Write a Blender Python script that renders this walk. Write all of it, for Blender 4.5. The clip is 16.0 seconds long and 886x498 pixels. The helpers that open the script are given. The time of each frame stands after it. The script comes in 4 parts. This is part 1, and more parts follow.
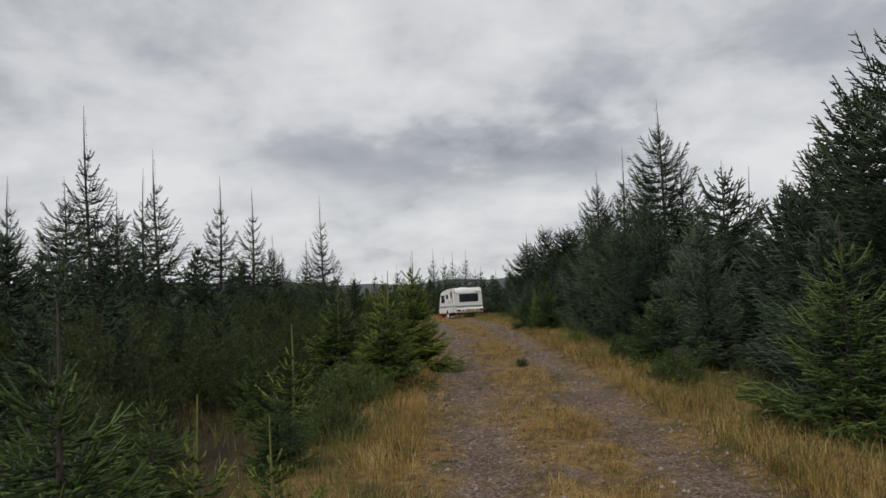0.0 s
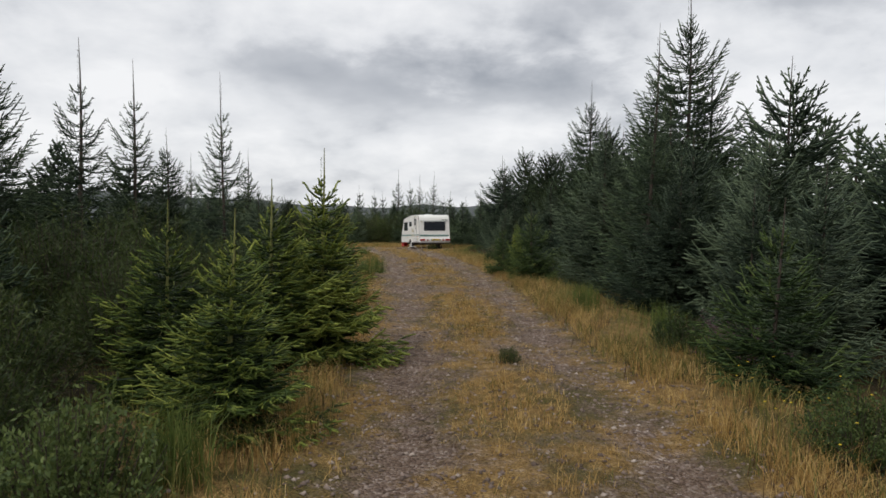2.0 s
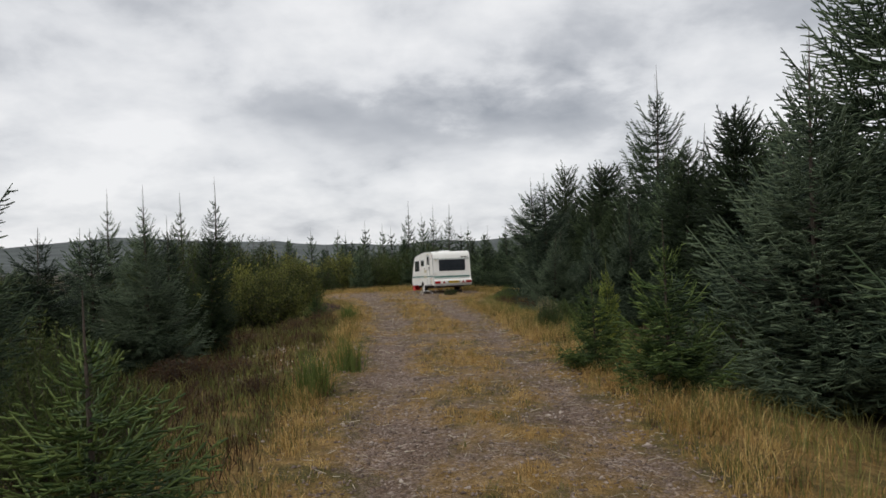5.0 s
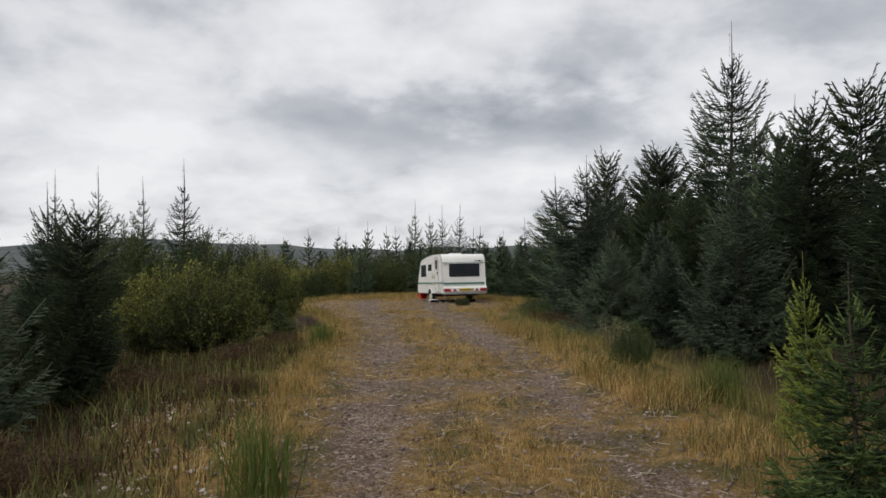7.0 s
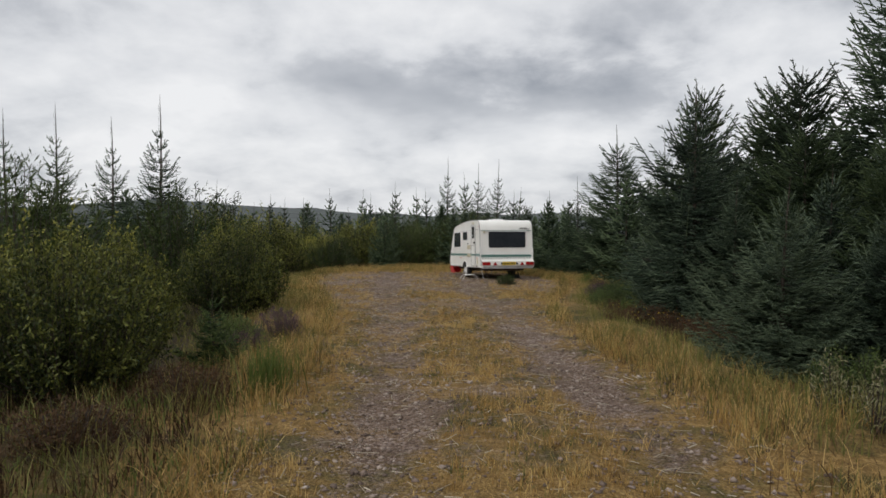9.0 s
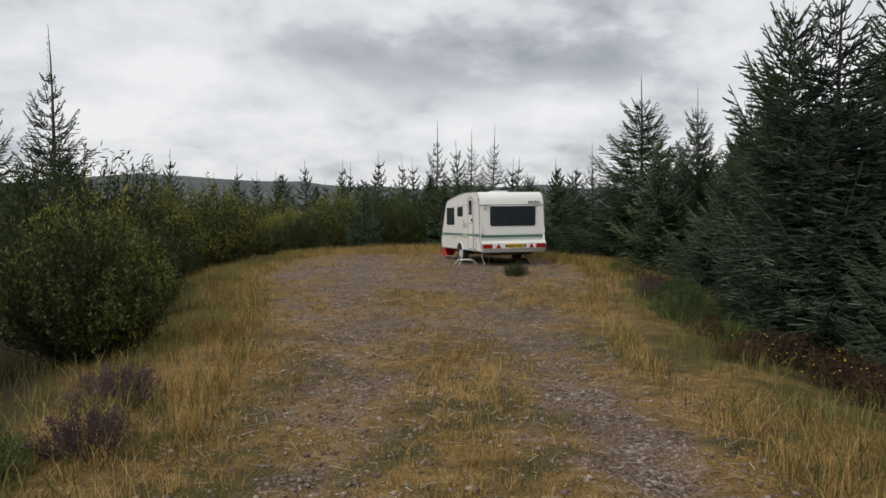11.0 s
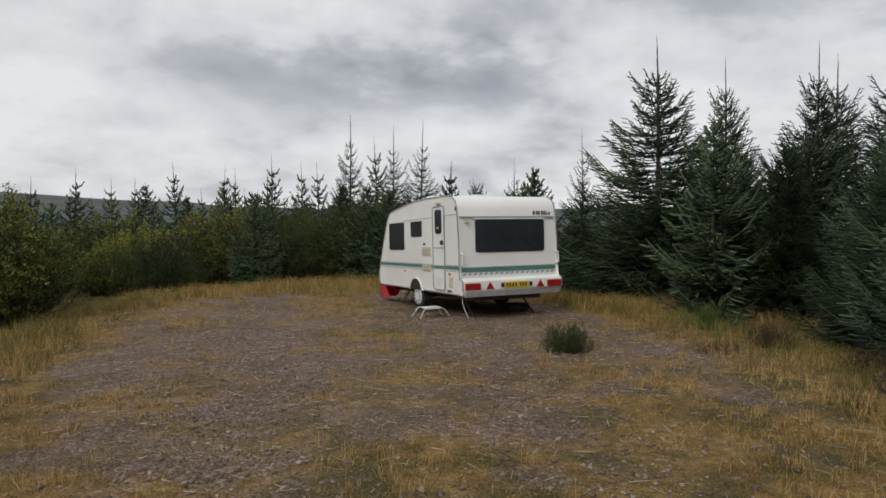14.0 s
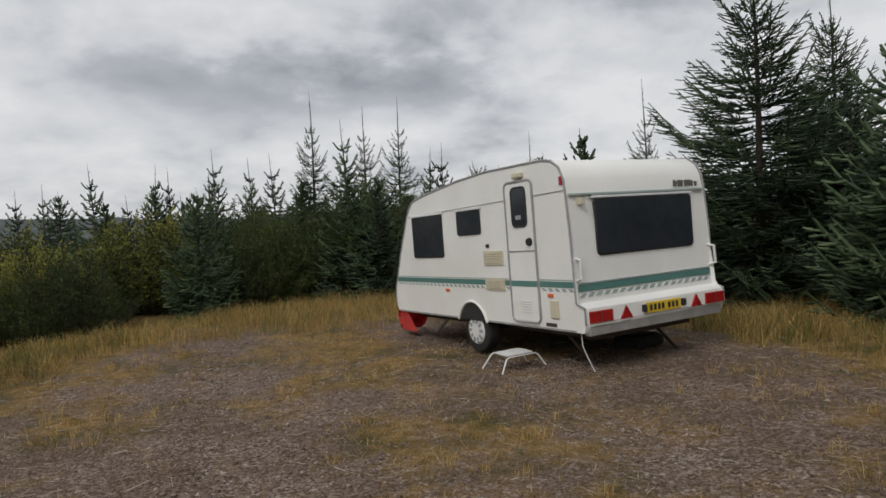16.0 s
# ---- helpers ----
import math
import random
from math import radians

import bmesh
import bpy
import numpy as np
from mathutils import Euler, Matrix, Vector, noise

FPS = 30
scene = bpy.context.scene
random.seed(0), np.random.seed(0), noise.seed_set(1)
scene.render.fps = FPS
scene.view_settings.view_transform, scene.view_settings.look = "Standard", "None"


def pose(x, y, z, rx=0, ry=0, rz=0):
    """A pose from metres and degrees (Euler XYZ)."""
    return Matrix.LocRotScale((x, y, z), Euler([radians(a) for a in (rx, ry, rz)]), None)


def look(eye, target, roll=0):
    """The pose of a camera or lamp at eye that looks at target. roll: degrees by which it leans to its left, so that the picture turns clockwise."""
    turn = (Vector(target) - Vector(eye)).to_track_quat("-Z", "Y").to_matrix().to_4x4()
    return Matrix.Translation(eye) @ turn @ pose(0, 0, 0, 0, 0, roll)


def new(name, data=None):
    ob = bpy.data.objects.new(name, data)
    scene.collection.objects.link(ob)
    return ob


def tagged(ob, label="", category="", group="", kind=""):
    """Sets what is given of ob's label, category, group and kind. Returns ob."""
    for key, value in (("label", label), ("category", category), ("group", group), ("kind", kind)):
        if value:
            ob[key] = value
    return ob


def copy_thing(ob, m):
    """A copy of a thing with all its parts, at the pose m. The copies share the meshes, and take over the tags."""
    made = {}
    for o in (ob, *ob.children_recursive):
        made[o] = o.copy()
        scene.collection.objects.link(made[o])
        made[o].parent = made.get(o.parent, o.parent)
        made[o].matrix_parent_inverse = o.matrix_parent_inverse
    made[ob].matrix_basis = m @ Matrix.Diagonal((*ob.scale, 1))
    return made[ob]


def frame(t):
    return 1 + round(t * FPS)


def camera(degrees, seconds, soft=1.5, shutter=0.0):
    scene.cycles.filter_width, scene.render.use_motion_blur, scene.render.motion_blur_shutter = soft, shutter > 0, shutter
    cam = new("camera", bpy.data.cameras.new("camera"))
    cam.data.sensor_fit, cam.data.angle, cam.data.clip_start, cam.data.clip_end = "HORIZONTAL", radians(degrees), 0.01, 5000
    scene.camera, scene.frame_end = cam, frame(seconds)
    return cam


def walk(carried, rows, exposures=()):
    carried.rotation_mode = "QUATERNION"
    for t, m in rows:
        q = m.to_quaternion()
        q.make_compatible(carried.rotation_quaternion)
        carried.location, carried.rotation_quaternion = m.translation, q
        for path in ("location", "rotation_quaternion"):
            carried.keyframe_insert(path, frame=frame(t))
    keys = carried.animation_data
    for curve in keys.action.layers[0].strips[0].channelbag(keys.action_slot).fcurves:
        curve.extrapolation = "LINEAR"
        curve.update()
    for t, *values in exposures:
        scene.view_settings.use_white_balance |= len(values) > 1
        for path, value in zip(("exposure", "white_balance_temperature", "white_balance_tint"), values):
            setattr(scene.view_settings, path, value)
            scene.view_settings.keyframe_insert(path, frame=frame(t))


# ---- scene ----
cam = camera(67.4, 16.0, soft=1.6)
METRES, EYE, TILT, LEAN, TURN = 44.0, 1.75, 2.9, 2.5, 0.0
ROWS = [
    (0.0, 0.0, 0.0, 0.0, 0.0, 0.0, -0.0),
    (0.5, 0.0028, 0.0319, -0.0015, 0.03, -0.52, -0.47),
    (1.0, 0.0047, 0.064, -0.0036, -0.14, -2.51, -1.41),
    (1.5, 0.0075, 0.0959, -0.0049, -1.29, -5.42, -3.16),
    (2.0, 0.0085, 0.1272, -0.0061, -2.5, -6.3, -3.12),
    (2.5, 0.0098, 0.1599, -0.0077, -2.73, -5.41, -1.66),
    (3.0, 0.0109, 0.1933, -0.0092, -3.51, -5.51, -0.95),
    (3.5, 0.0131, 0.2261, -0.0103, -3.62, -4.39, -0.03),
    (4.0, 0.0133, 0.2594, -0.0119, -2.72, -3.69, -0.34),
    (6.5, 0.0127, 0.4039, -0.0242, -0.41, -3.03, -1.13),
    (7.0, 0.0117, 0.4352, -0.0275, -0.62, -2.79, -2.11),
    (7.5, 0.0108, 0.4671, -0.0296, -0.08, -3.37, -2.56),
    (8.0, 0.0091, 0.4986, -0.0314, 0.29, -4.15, -2.54),
    (8.5, 0.0088, 0.5295, -0.0336, 1.02, -4.86, -2.42),
    (9.0, 0.0073, 0.559, -0.0353, 2.16, -5.83, -2.84),
    (11.5, -0.001, 0.7043, -0.0451, 0.11, -8.19, -2.24),
    (12.0, -0.0056, 0.7367, -0.049, -4.61, -7.32, -4.81),
    (12.5, -0.0119, 0.7697, -0.053, -6.61, -7.22, -4.68),
    (13.0, -0.0173, 0.8027, -0.0558, -6.21, -7.39, -2.69),
    (13.5, -0.0218, 0.8352, -0.0593, -6.86, -6.66, -2.4),
    (14.0, -0.0268, 0.8665, -0.0616, -8.24, -5.91, -3.01),
    (14.5, -0.03, 0.8971, -0.0646, -8.17, -4.45, -1.65),
    (15.0, -0.0356, 0.9283, -0.0684, -9.6, -3.85, -1.03),
    (15.5, -0.0412, 0.9605, -0.0715, -9.1, -5.21, -0.51),
    (16.0, -0.0447, 0.9927, -0.0735, -13.18, -5.76, -0.11),
]
walk(cam, [(t, pose(0, 0, EYE, TILT, LEAN, TURN) @ pose(METRES * x, METRES * y, METRES * z, 90 + pitch, roll, yaw)) for t, x, y, z, yaw, pitch, roll in ROWS],
     [(0.0, -0.3), (1.0, -0.18), (1.7, 0.0), (3.5, -0.03), (9.0, -0.08), (13.0, -0.1), (15.0, -0.32), (16.0, -0.3)])

# ---- world, sun, exposure ----
world = bpy.data.worlds.new("world")
scene.world = world
world.use_nodes = True


def link(nt, a, b):
    nt.links.new(a, b)


def math_node(nt, op, a, b=None, c=None):
    n = nt.nodes.new("ShaderNodeMath")
    n.operation = op
    for i, v in enumerate((a, b, c)):
        if v is None:
            continue
        if isinstance(v, (int, float)):
            n.inputs[i].default_value = v
        else:
            nt.links.new(v, n.inputs[i])
    return n.outputs[0]


def ramp(nt, fac, stops):
    n = nt.nodes.new("ShaderNodeValToRGB")
    while len(n.color_ramp.elements) < len(stops):
        n.color_ramp.elements.new(0.5)
    for e, (p, c) in zip(n.color_ramp.elements, stops):
        e.position = p
        e.color = (*c, 1) if len(c) == 3 else c
    nt.links.new(fac, n.inputs[0])
    return n.outputs[0]


def noise_node(nt, vec, scale, detail=4, rough=0.55, distortion=0.0):
    n = nt.nodes.new("ShaderNodeTexNoise")
    n.inputs["Scale"].default_value = scale
    n.inputs["Detail"].default_value = detail
    n.inputs["Roughness"].default_value = rough
    n.inputs["Distortion"].default_value = distortion
    if vec is not None:
        nt.links.new(vec, n.inputs["Vector"])
    return n.outputs[0]


def mix_node(nt, fac, a, b, blend="MIX"):
    n = nt.nodes.new("ShaderNodeMix")
    n.data_type = "RGBA"
    n.blend_type = blend
    for sock, v in ((n.inputs[0], fac), (n.inputs[6], a), (n.inputs[7], b)):
        if isinstance(v, (int, float)):
            sock.default_value = v
        elif isinstance(v, tuple):
            sock.default_value = (*v, 1)
        else:
            nt.links.new(v, sock)
    return n.outputs[2]


SUN_EL, SUN_AZ = 46.0, 222.0
nt = world.node_tree
nt.nodes.clear()
out = nt.nodes.new("ShaderNodeOutputWorld")
sky = nt.nodes.new("ShaderNodeTexSky")
sky.sky_type = "NISHITA"
sky.sun_disc = False
sky.sun_elevation = radians(SUN_EL)
sky.sun_rotation = radians(SUN_AZ)
bg_sky = nt.nodes.new("ShaderNodeBackground")
bg_sky.inputs[1].default_value = 0.08
link(nt, sky.outputs[0], bg_sky.inputs[0])
tc = nt.nodes.new("ShaderNodeTexCoord")
sep = nt.nodes.new("ShaderNodeSeparateXYZ")
link(nt, tc.outputs["Generated"], sep.inputs[0])
up = math_node(nt, "ADD", math_node(nt, "MAXIMUM", sep.outputs[2], 0.0), 0.36)
comb = nt.nodes.new("ShaderNodeCombineXYZ")
link(nt, math_node(nt, "DIVIDE", sep.outputs[0], up), comb.inputs[0])
link(nt, math_node(nt, "DIVIDE", sep.outputs[1], up), comb.inputs[1])
big = noise_node(nt, comb.outputs[0], 1.35, 5, 0.5, 0.25)
fine = noise_node(nt, comb.outputs[0], 4.2, 9, 0.58, 0.15)
cover = math_node(nt, "ADD", math_node(nt, "MULTIPLY_ADD", big, 0.62, 0.052), math_node(nt, "MULTIPLY", fine, 0.3))
# the heavy grey cloud ahead, low over the end of the track
wob = math_node(nt, "SUBTRACT", fine, 0.5)
ax = math_node(nt, "DIVIDE", math_node(nt, "ADD", sep.outputs[0], math_node(nt, "MULTIPLY_ADD", wob, 0.35, -0.02)), 0.2)
az = math_node(nt, "DIVIDE", math_node(nt, "ADD", math_node(nt, "SUBTRACT", sep.outputs[2], 0.183), math_node(nt, "MULTIPLY", wob, 0.12)), 0.042)
r2 = math_node(nt, "ADD", math_node(nt, "MULTIPLY", ax, ax), math_node(nt, "MULTIPLY", az, az))
heavy = math_node(nt, "EXPONENT", math_node(nt, "MULTIPLY", r2, -0.8))
ahead = math_node(nt, "GREATER_THAN", sep.outputs[1], 0.0)
heavy = math_node(nt, "MULTIPLY", math_node(nt, "MULTIPLY", heavy, ahead), 0.15)
cover = math_node(nt, "SUBTRACT", cover, heavy)
cloud = ramp(nt, cover, [(0.30, (0.36, 0.385, 0.43)), (0.42, (0.56, 0.58, 0.62)), (0.49, (0.77, 0.785, 0.815)), (0.585, (0.94, 0.945, 0.96))])
bg_cloud = nt.nodes.new("ShaderNodeBackground")
bg_cloud.inputs[1].default_value = 1.0
link(nt, cloud, bg_cloud.inputs[0])
mixs = nt.nodes.new("ShaderNodeMixShader")
mixs.inputs[0].default_value = 0.94
link(nt, bg_sky.outputs[0], mixs.inputs[1])
link(nt, bg_cloud.outputs[0], mixs.inputs[2])
link(nt, mixs.outputs[0], out.inputs[0])

sun = new("sun", bpy.data.lights.new("sun", "SUN"))
sun.data.energy = 1.5
sun.data.angle = radians(25)
sun.data.color = (1.0, 0.97, 0.92)
a = radians(SUN_AZ)
sun.matrix_world = look((0, 0, 30), (-30 * math.sin(a), -30 * math.cos(a), 30 - 30 * math.tan(radians(SUN_EL))))


# ---- materials ----
def material(name, rough=0.6, metal=0.0):
    m = bpy.data.materials.new(name)
    m.use_nodes = True
    t = m.node_tree
    b = t.nodes["Principled BSDF"]
    b.inputs["Roughness"].default_value = rough
    b.inputs["Metallic"].default_value = metal
    return m, t, b


def bump(t, b, height, strength, distance):
    n = t.nodes.new("ShaderNodeBump")
    n.inputs["Strength"].default_value = strength
    n.inputs["Distance"].default_value = distance
    link(t, height, n.inputs["Height"])
    link(t, n.outputs[0], b.inputs["Normal"])


def plain(name, c1, c2, scale=3.0, rough=0.5, metal=0.0, grain=40.0, relief=0.1):
    """A surface of two close colours: broad stains, fine grain and a slight relief."""
    m, t, b = material(name, rough, metal)
    co = t.nodes.new("ShaderNodeTexCoord").outputs["Object"]
    n1, n2 = noise_node(t, co, scale, 5), noise_node(t, co, grain, 3)
    f = math_node(t, "ADD", math_node(t, "MULTIPLY", n1, 0.7), math_node(t, "MULTIPLY", n2, 0.3))
    link(t, ramp(t, f, [(0.35, c1), (0.65, c2)]), b.inputs["Base Color"])
    link(t, math_node(t, "MULTIPLY_ADD", n1, 0.2, rough - 0.1), b.inputs["Roughness"])
    if relief:
        bump(t, b, n2, relief, 0.01)
    return m


def leafy(name, dark, mid, light, patch=0.8, rough=0.6, thin=0.3, shoot_shade=0.0):
    """Leaves, needles or blades: each its own shade, in broad patches, and each plant its own."""
    m, t, b = material(name, rough)
    geo = t.nodes.new("ShaderNodeNewGeometry")
    info = t.nodes.new("ShaderNodeObjectInfo")
    n = noise_node(t, geo.outputs["Position"], patch, 3)
    f = math_node(t, "ADD", math_node(t, "MULTIPLY", geo.outputs["Random Per Island"], 0.4), math_node(t, "MULTIPLY", n, 0.6))
    f = math_node(t, "ADD", f, math_node(t, "MULTIPLY_ADD", info.outputs["Random"], 0.24, -0.12))
    # paler fresh tips on conifers; on willow, inner shade put into the colour
    if shoot_shade:
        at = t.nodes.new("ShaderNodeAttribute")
        at.attribute_name = "growth_shade"
        f = math_node(t, "ADD", f, math_node(t, "MULTIPLY_ADD", at.outputs["Fac"], shoot_shade, -0.55 * shoot_shade))
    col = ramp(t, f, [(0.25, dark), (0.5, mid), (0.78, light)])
    link(t, col, b.inputs["Base Color"])
    b.inputs["Specular IOR Level"].default_value = 0.25
    tr = t.nodes.new("ShaderNodeBsdfTranslucent")
    link(t, col, tr.inputs[0])
    mx = t.nodes.new("ShaderNodeMixShader")
    mx.inputs[0].default_value = thin
    o = t.nodes["Material Output"]
    link(t, b.outputs[0], mx.inputs[1])
    link(t, tr.outputs[0], mx.inputs[2])
    link(t, mx.outputs[0], o.inputs[0])
    return m


M_NEEDLE = leafy("spruce_needles", (0.011, 0.021, 0.011), (0.041, 0.067, 0.034), (0.115, 0.157, 0.078), thin=0.12, shoot_shade=0.35)
M_NEEDLE_MID = leafy("fresh_spruce_needles", (0.015, 0.031, 0.01), (0.05, 0.086, 0.024), (0.14, 0.185, 0.05), thin=0.12, shoot_shade=0.45)
M_NEEDLE_BLUE = leafy("blue_spruce_needles", (0.012, 0.022, 0.014), (0.045, 0.07, 0.043), (0.13, 0.17, 0.1), thin=0.12, shoot_shade=0.38)
M_NEEDLE_LIME = leafy("young_spruce_needles", (0.015, 0.03, 0.009), (0.07, 0.108, 0.02), (0.25, 0.285, 0.055), thin=0.12, shoot_shade=0.6)
M_PINE = leafy("pine_needles", (0.009, 0.017, 0.008), (0.022, 0.038, 0.016), (0.06, 0.085, 0.032), thin=0.12, shoot_shade=0.3)
M_BROOM = leafy("broom_leaves", (0.02, 0.032, 0.009), (0.048, 0.07, 0.019), (0.115, 0.14, 0.04))
M_WILLOW = leafy("willow_leaves", (0.024, 0.036, 0.011), (0.13, 0.142, 0.031), (0.33, 0.31, 0.065), thin=0.25, shoot_shade=0.38)
M_SCRUB = leafy("shrub_leaves", (0.026, 0.045, 0.014), (0.06, 0.09, 0.027), (0.14, 0.18, 0.055))
M_HERB = leafy("pale_seed_heads", (0.1, 0.1, 0.04), (0.2, 0.19, 0.09), (0.38, 0.36, 0.24), 2.0)
M_BROWNLEAF = leafy("dead_heather", (0.035, 0.018, 0.01), (0.075, 0.04, 0.019), (0.14, 0.085, 0.038))
M_HEATHER = leafy("heather_flowers", (0.06, 0.04, 0.04), (0.12, 0.07, 0.09), (0.2, 0.125, 0.155), 2.0)
M_STRAW = leafy("dry_grass", (0.2, 0.11, 0.032), (0.43, 0.27, 0.088), (0.68, 0.5, 0.21), 1.1)
M_GRASS = leafy("green_grass", (0.06, 0.07, 0.018), (0.13, 0.135, 0.035), (0.26, 0.23, 0.075), 0.9)
M_RUSH = leafy("rush_blades", (0.05, 0.075, 0.015), (0.095, 0.135, 0.03), (0.17, 0.21, 0.06), 2.0)
M_YELLOW = leafy("yellow_petals", (0.5, 0.36, 0.02), (0.65, 0.5, 0.03), (0.75, 0.6, 0.08))
M_BARK = plain("bark", (0.035, 0.026, 0.02), (0.08, 0.06, 0.045), 8, 0.85, 0, 60, 0.6)
M_BARK_GREEN = plain("green_shoot_bark", (0.12, 0.13, 0.03), (0.2, 0.2, 0.06), 8, 0.7, 0, 60, 0.3)
M_STONE = leafy("gravel_stones", (0.11, 0.08, 0.064), (0.23, 0.175, 0.145), (0.5, 0.43, 0.37), 3.0, 0.85, 0.0)
M_CHIP = leafy("bleached_twigs", (0.28, 0.23, 0.16), (0.42, 0.36, 0.27), (0.6, 0.54, 0.43), 3.0, 0.8)


def ground_material():
    m, t, b = material("gravel_and_turf", 0.9)
    co = t.nodes.new("ShaderNodeTexCoord").outputs["Object"]
    at = t.nodes.new("ShaderNodeAttribute")
    at.attribute_name = "gravel"
    hz = t.nodes.new("ShaderNodeAttribute")
    hz.attribute_name = "heath"
    far = t.nodes.new("ShaderNodeAttribute")
    far.attribute_name = "far"
    n1, n2, n3 = noise_node(t, co, 1.3, 6, 0.65), noise_node(t, co, 9, 6, 0.7), noise_node(t, co, 55, 4, 0.7)
    vor = t.nodes.new("ShaderNodeTexVoronoi")
    vor.inputs["Scale"].default_value = 46
    link(t, co, vor.inputs["Vector"])
    sepc = t.nodes.new("ShaderNodeSeparateColor")
    link(t, vor.outputs["Color"], sepc.inputs[0])
    grav = ramp(t, math_node(t, "ADD", math_node(t, "MULTIPLY", sepc.outputs[0], 0.55), math_node(t, "MULTIPLY", n2, 0.45)),
                [(0.22, (0.08, 0.052, 0.04)), (0.48, (0.225, 0.16, 0.127)), (0.68, (0.36, 0.275, 0.23)), (0.84, (0.62, 0.54, 0.47))])
    earth = ramp(t, n3, [(0.34, (0.055, 0.032, 0.019)), (0.56, (0.15, 0.095, 0.058)), (0.72, (0.32, 0.22, 0.135))])
    grav = mix_node(t, ramp(t, n1, [(0.4, (0.15, 0.15, 0.15)), (0.62, (0.6, 0.6, 0.6))]), grav, earth)
    turf = ramp(t, math_node(t, "ADD", math_node(t, "MULTIPLY", n2, 0.5), math_node(t, "MULTIPLY", n3, 0.5)),
                [(0.34, (0.08, 0.046, 0.018)), (0.5, (0.26, 0.16, 0.055)), (0.64, (0.5, 0.345, 0.14))])
    moss = ramp(t, n3, [(0.35, (0.05, 0.045, 0.016)), (0.65, (0.15, 0.125, 0.04))])
    turf = mix_node(t, ramp(t, n1, [(0.45, (0, 0, 0)), (0.6, (1, 1, 1))]), turf, moss)
    heath = ramp(t, math_node(t, "ADD", math_node(t, "MULTIPLY", n1, 0.5), math_node(t, "MULTIPLY", n3, 0.5)),
                 [(0.35, (0.022, 0.018, 0.01)), (0.55, (0.055, 0.04, 0.02)), (0.7, (0.09, 0.075, 0.03))])
    land = mix_node(t, hz.outputs["Fac"], turf, heath)
    g = math_node(t, "ADD", at.outputs["Fac"], math_node(t, "MULTIPLY", math_node(t, "SUBTRACT", math_node(t, "ADD", math_node(t, "MULTIPLY", n1, 0.5), math_node(t, "MULTIPLY", n2, 0.5)), 0.5), 2.4))
    gm = ramp(t, g, [(0.26, (0, 0, 0)), (0.68, (1, 1, 1))])
    col = mix_node(t, gm, land, grav)
    nf = noise_node(t, co, 0.02, 6, 0.6)
    # forest colour of the hills, with distance haze mixed in as blue-grey
    hazy_hill = ramp(t, nf, [(0.4, (0.05, 0.061, 0.06)), (0.6, (0.09, 0.1, 0.098))])
    col = mix_node(t, far.outputs["Fac"], col, hazy_hill)
    link(t, col, b.inputs["Base Color"])
    b.inputs["Specular IOR Level"].default_value = 0.2
    h = math_node(t, "ADD", math_node(t, "MULTIPLY", vor.outputs["Distance"], -1.0), math_node(t, "MULTIPLY", n3, 0.8))
    bump(t, b, h, 1.0, 0.03)
    return m


M_GROUND = ground_material()
M_PAINT = plain("cream_white_paint", (0.77, 0.76, 0.715), (0.85, 0.845, 0.815), 1.2, 0.32, 0, 30, 0.02)
M_TRIM = plain("grey_rubber_trim", (0.25, 0.25, 0.25), (0.36, 0.36, 0.36), 5, 0.6)
M_ALU = plain("dull_aluminium", (0.45, 0.45, 0.45), (0.6, 0.6, 0.6), 5, 0.4, 0.6)
M_GLASS = plain("tinted_window", (0.022, 0.026, 0.032), (0.038, 0.043, 0.05), 1.5, 0.12, 0, 8, 0.0)
M_BLACK = plain("black_rubber", (0.012, 0.012, 0.012), (0.03, 0.03, 0.03), 5, 0.8)
M_GREEN = plain("teal_stripe", (0.08, 0.19, 0.17), (0.11, 0.24, 0.21), 3, 0.4)
M_PALESTRIPE = plain("grey_green_stripe", (0.3, 0.36, 0.34), (0.38, 0.43, 0.41), 3, 0.4)
M_RED = plain("red_lens", (0.24, 0.01, 0.012), (0.4, 0.02, 0.018), 6, 0.18)
M_ORANGE = plain("orange_lens", (0.6, 0.1, 0.02), (0.7, 0.15, 0.03), 6, 0.25)
M_PLATE = plain("yellow_plate", (0.62, 0.42, 0.02), (0.7, 0.5, 0.04), 6, 0.4)
M_BEIGE = plain("beige_plastic", (0.55, 0.50, 0.36), (0.62, 0.57, 0.43), 6, 0.5)
M_WHITEPL = plain("white_plastic", (0.65, 0.65, 0.64), (0.78, 0.78, 0.77), 6, 0.4)
M_REDPL = plain("red_plastic_sheet", (0.42, 0.03, 0.03), (0.62, 0.06, 0.05), 4, 0.5)
M_DARKMETAL = plain("rusty_dark_steel", (0.03, 0.025, 0.02), (0.08, 0.055, 0.04), 8, 0.7)
M_FADED = plain("faded_brown_lettering", (0.09, 0.085, 0.07), (0.15, 0.14, 0.12), 6, 0.6)


# ---- mesh helpers ----
def part(name, bm, mat, parent=None, label=""):
    me = bpy.data.meshes.new(name)
    bmesh.ops.recalc_face_normals(bm, faces=bm.faces)
    bm.to_mesh(me)
    bm.free()
    me.materials.append(mat)
    ob = new(name, me)
    if parent is not None:
        ob.parent = parent
    return tagged(ob, label)


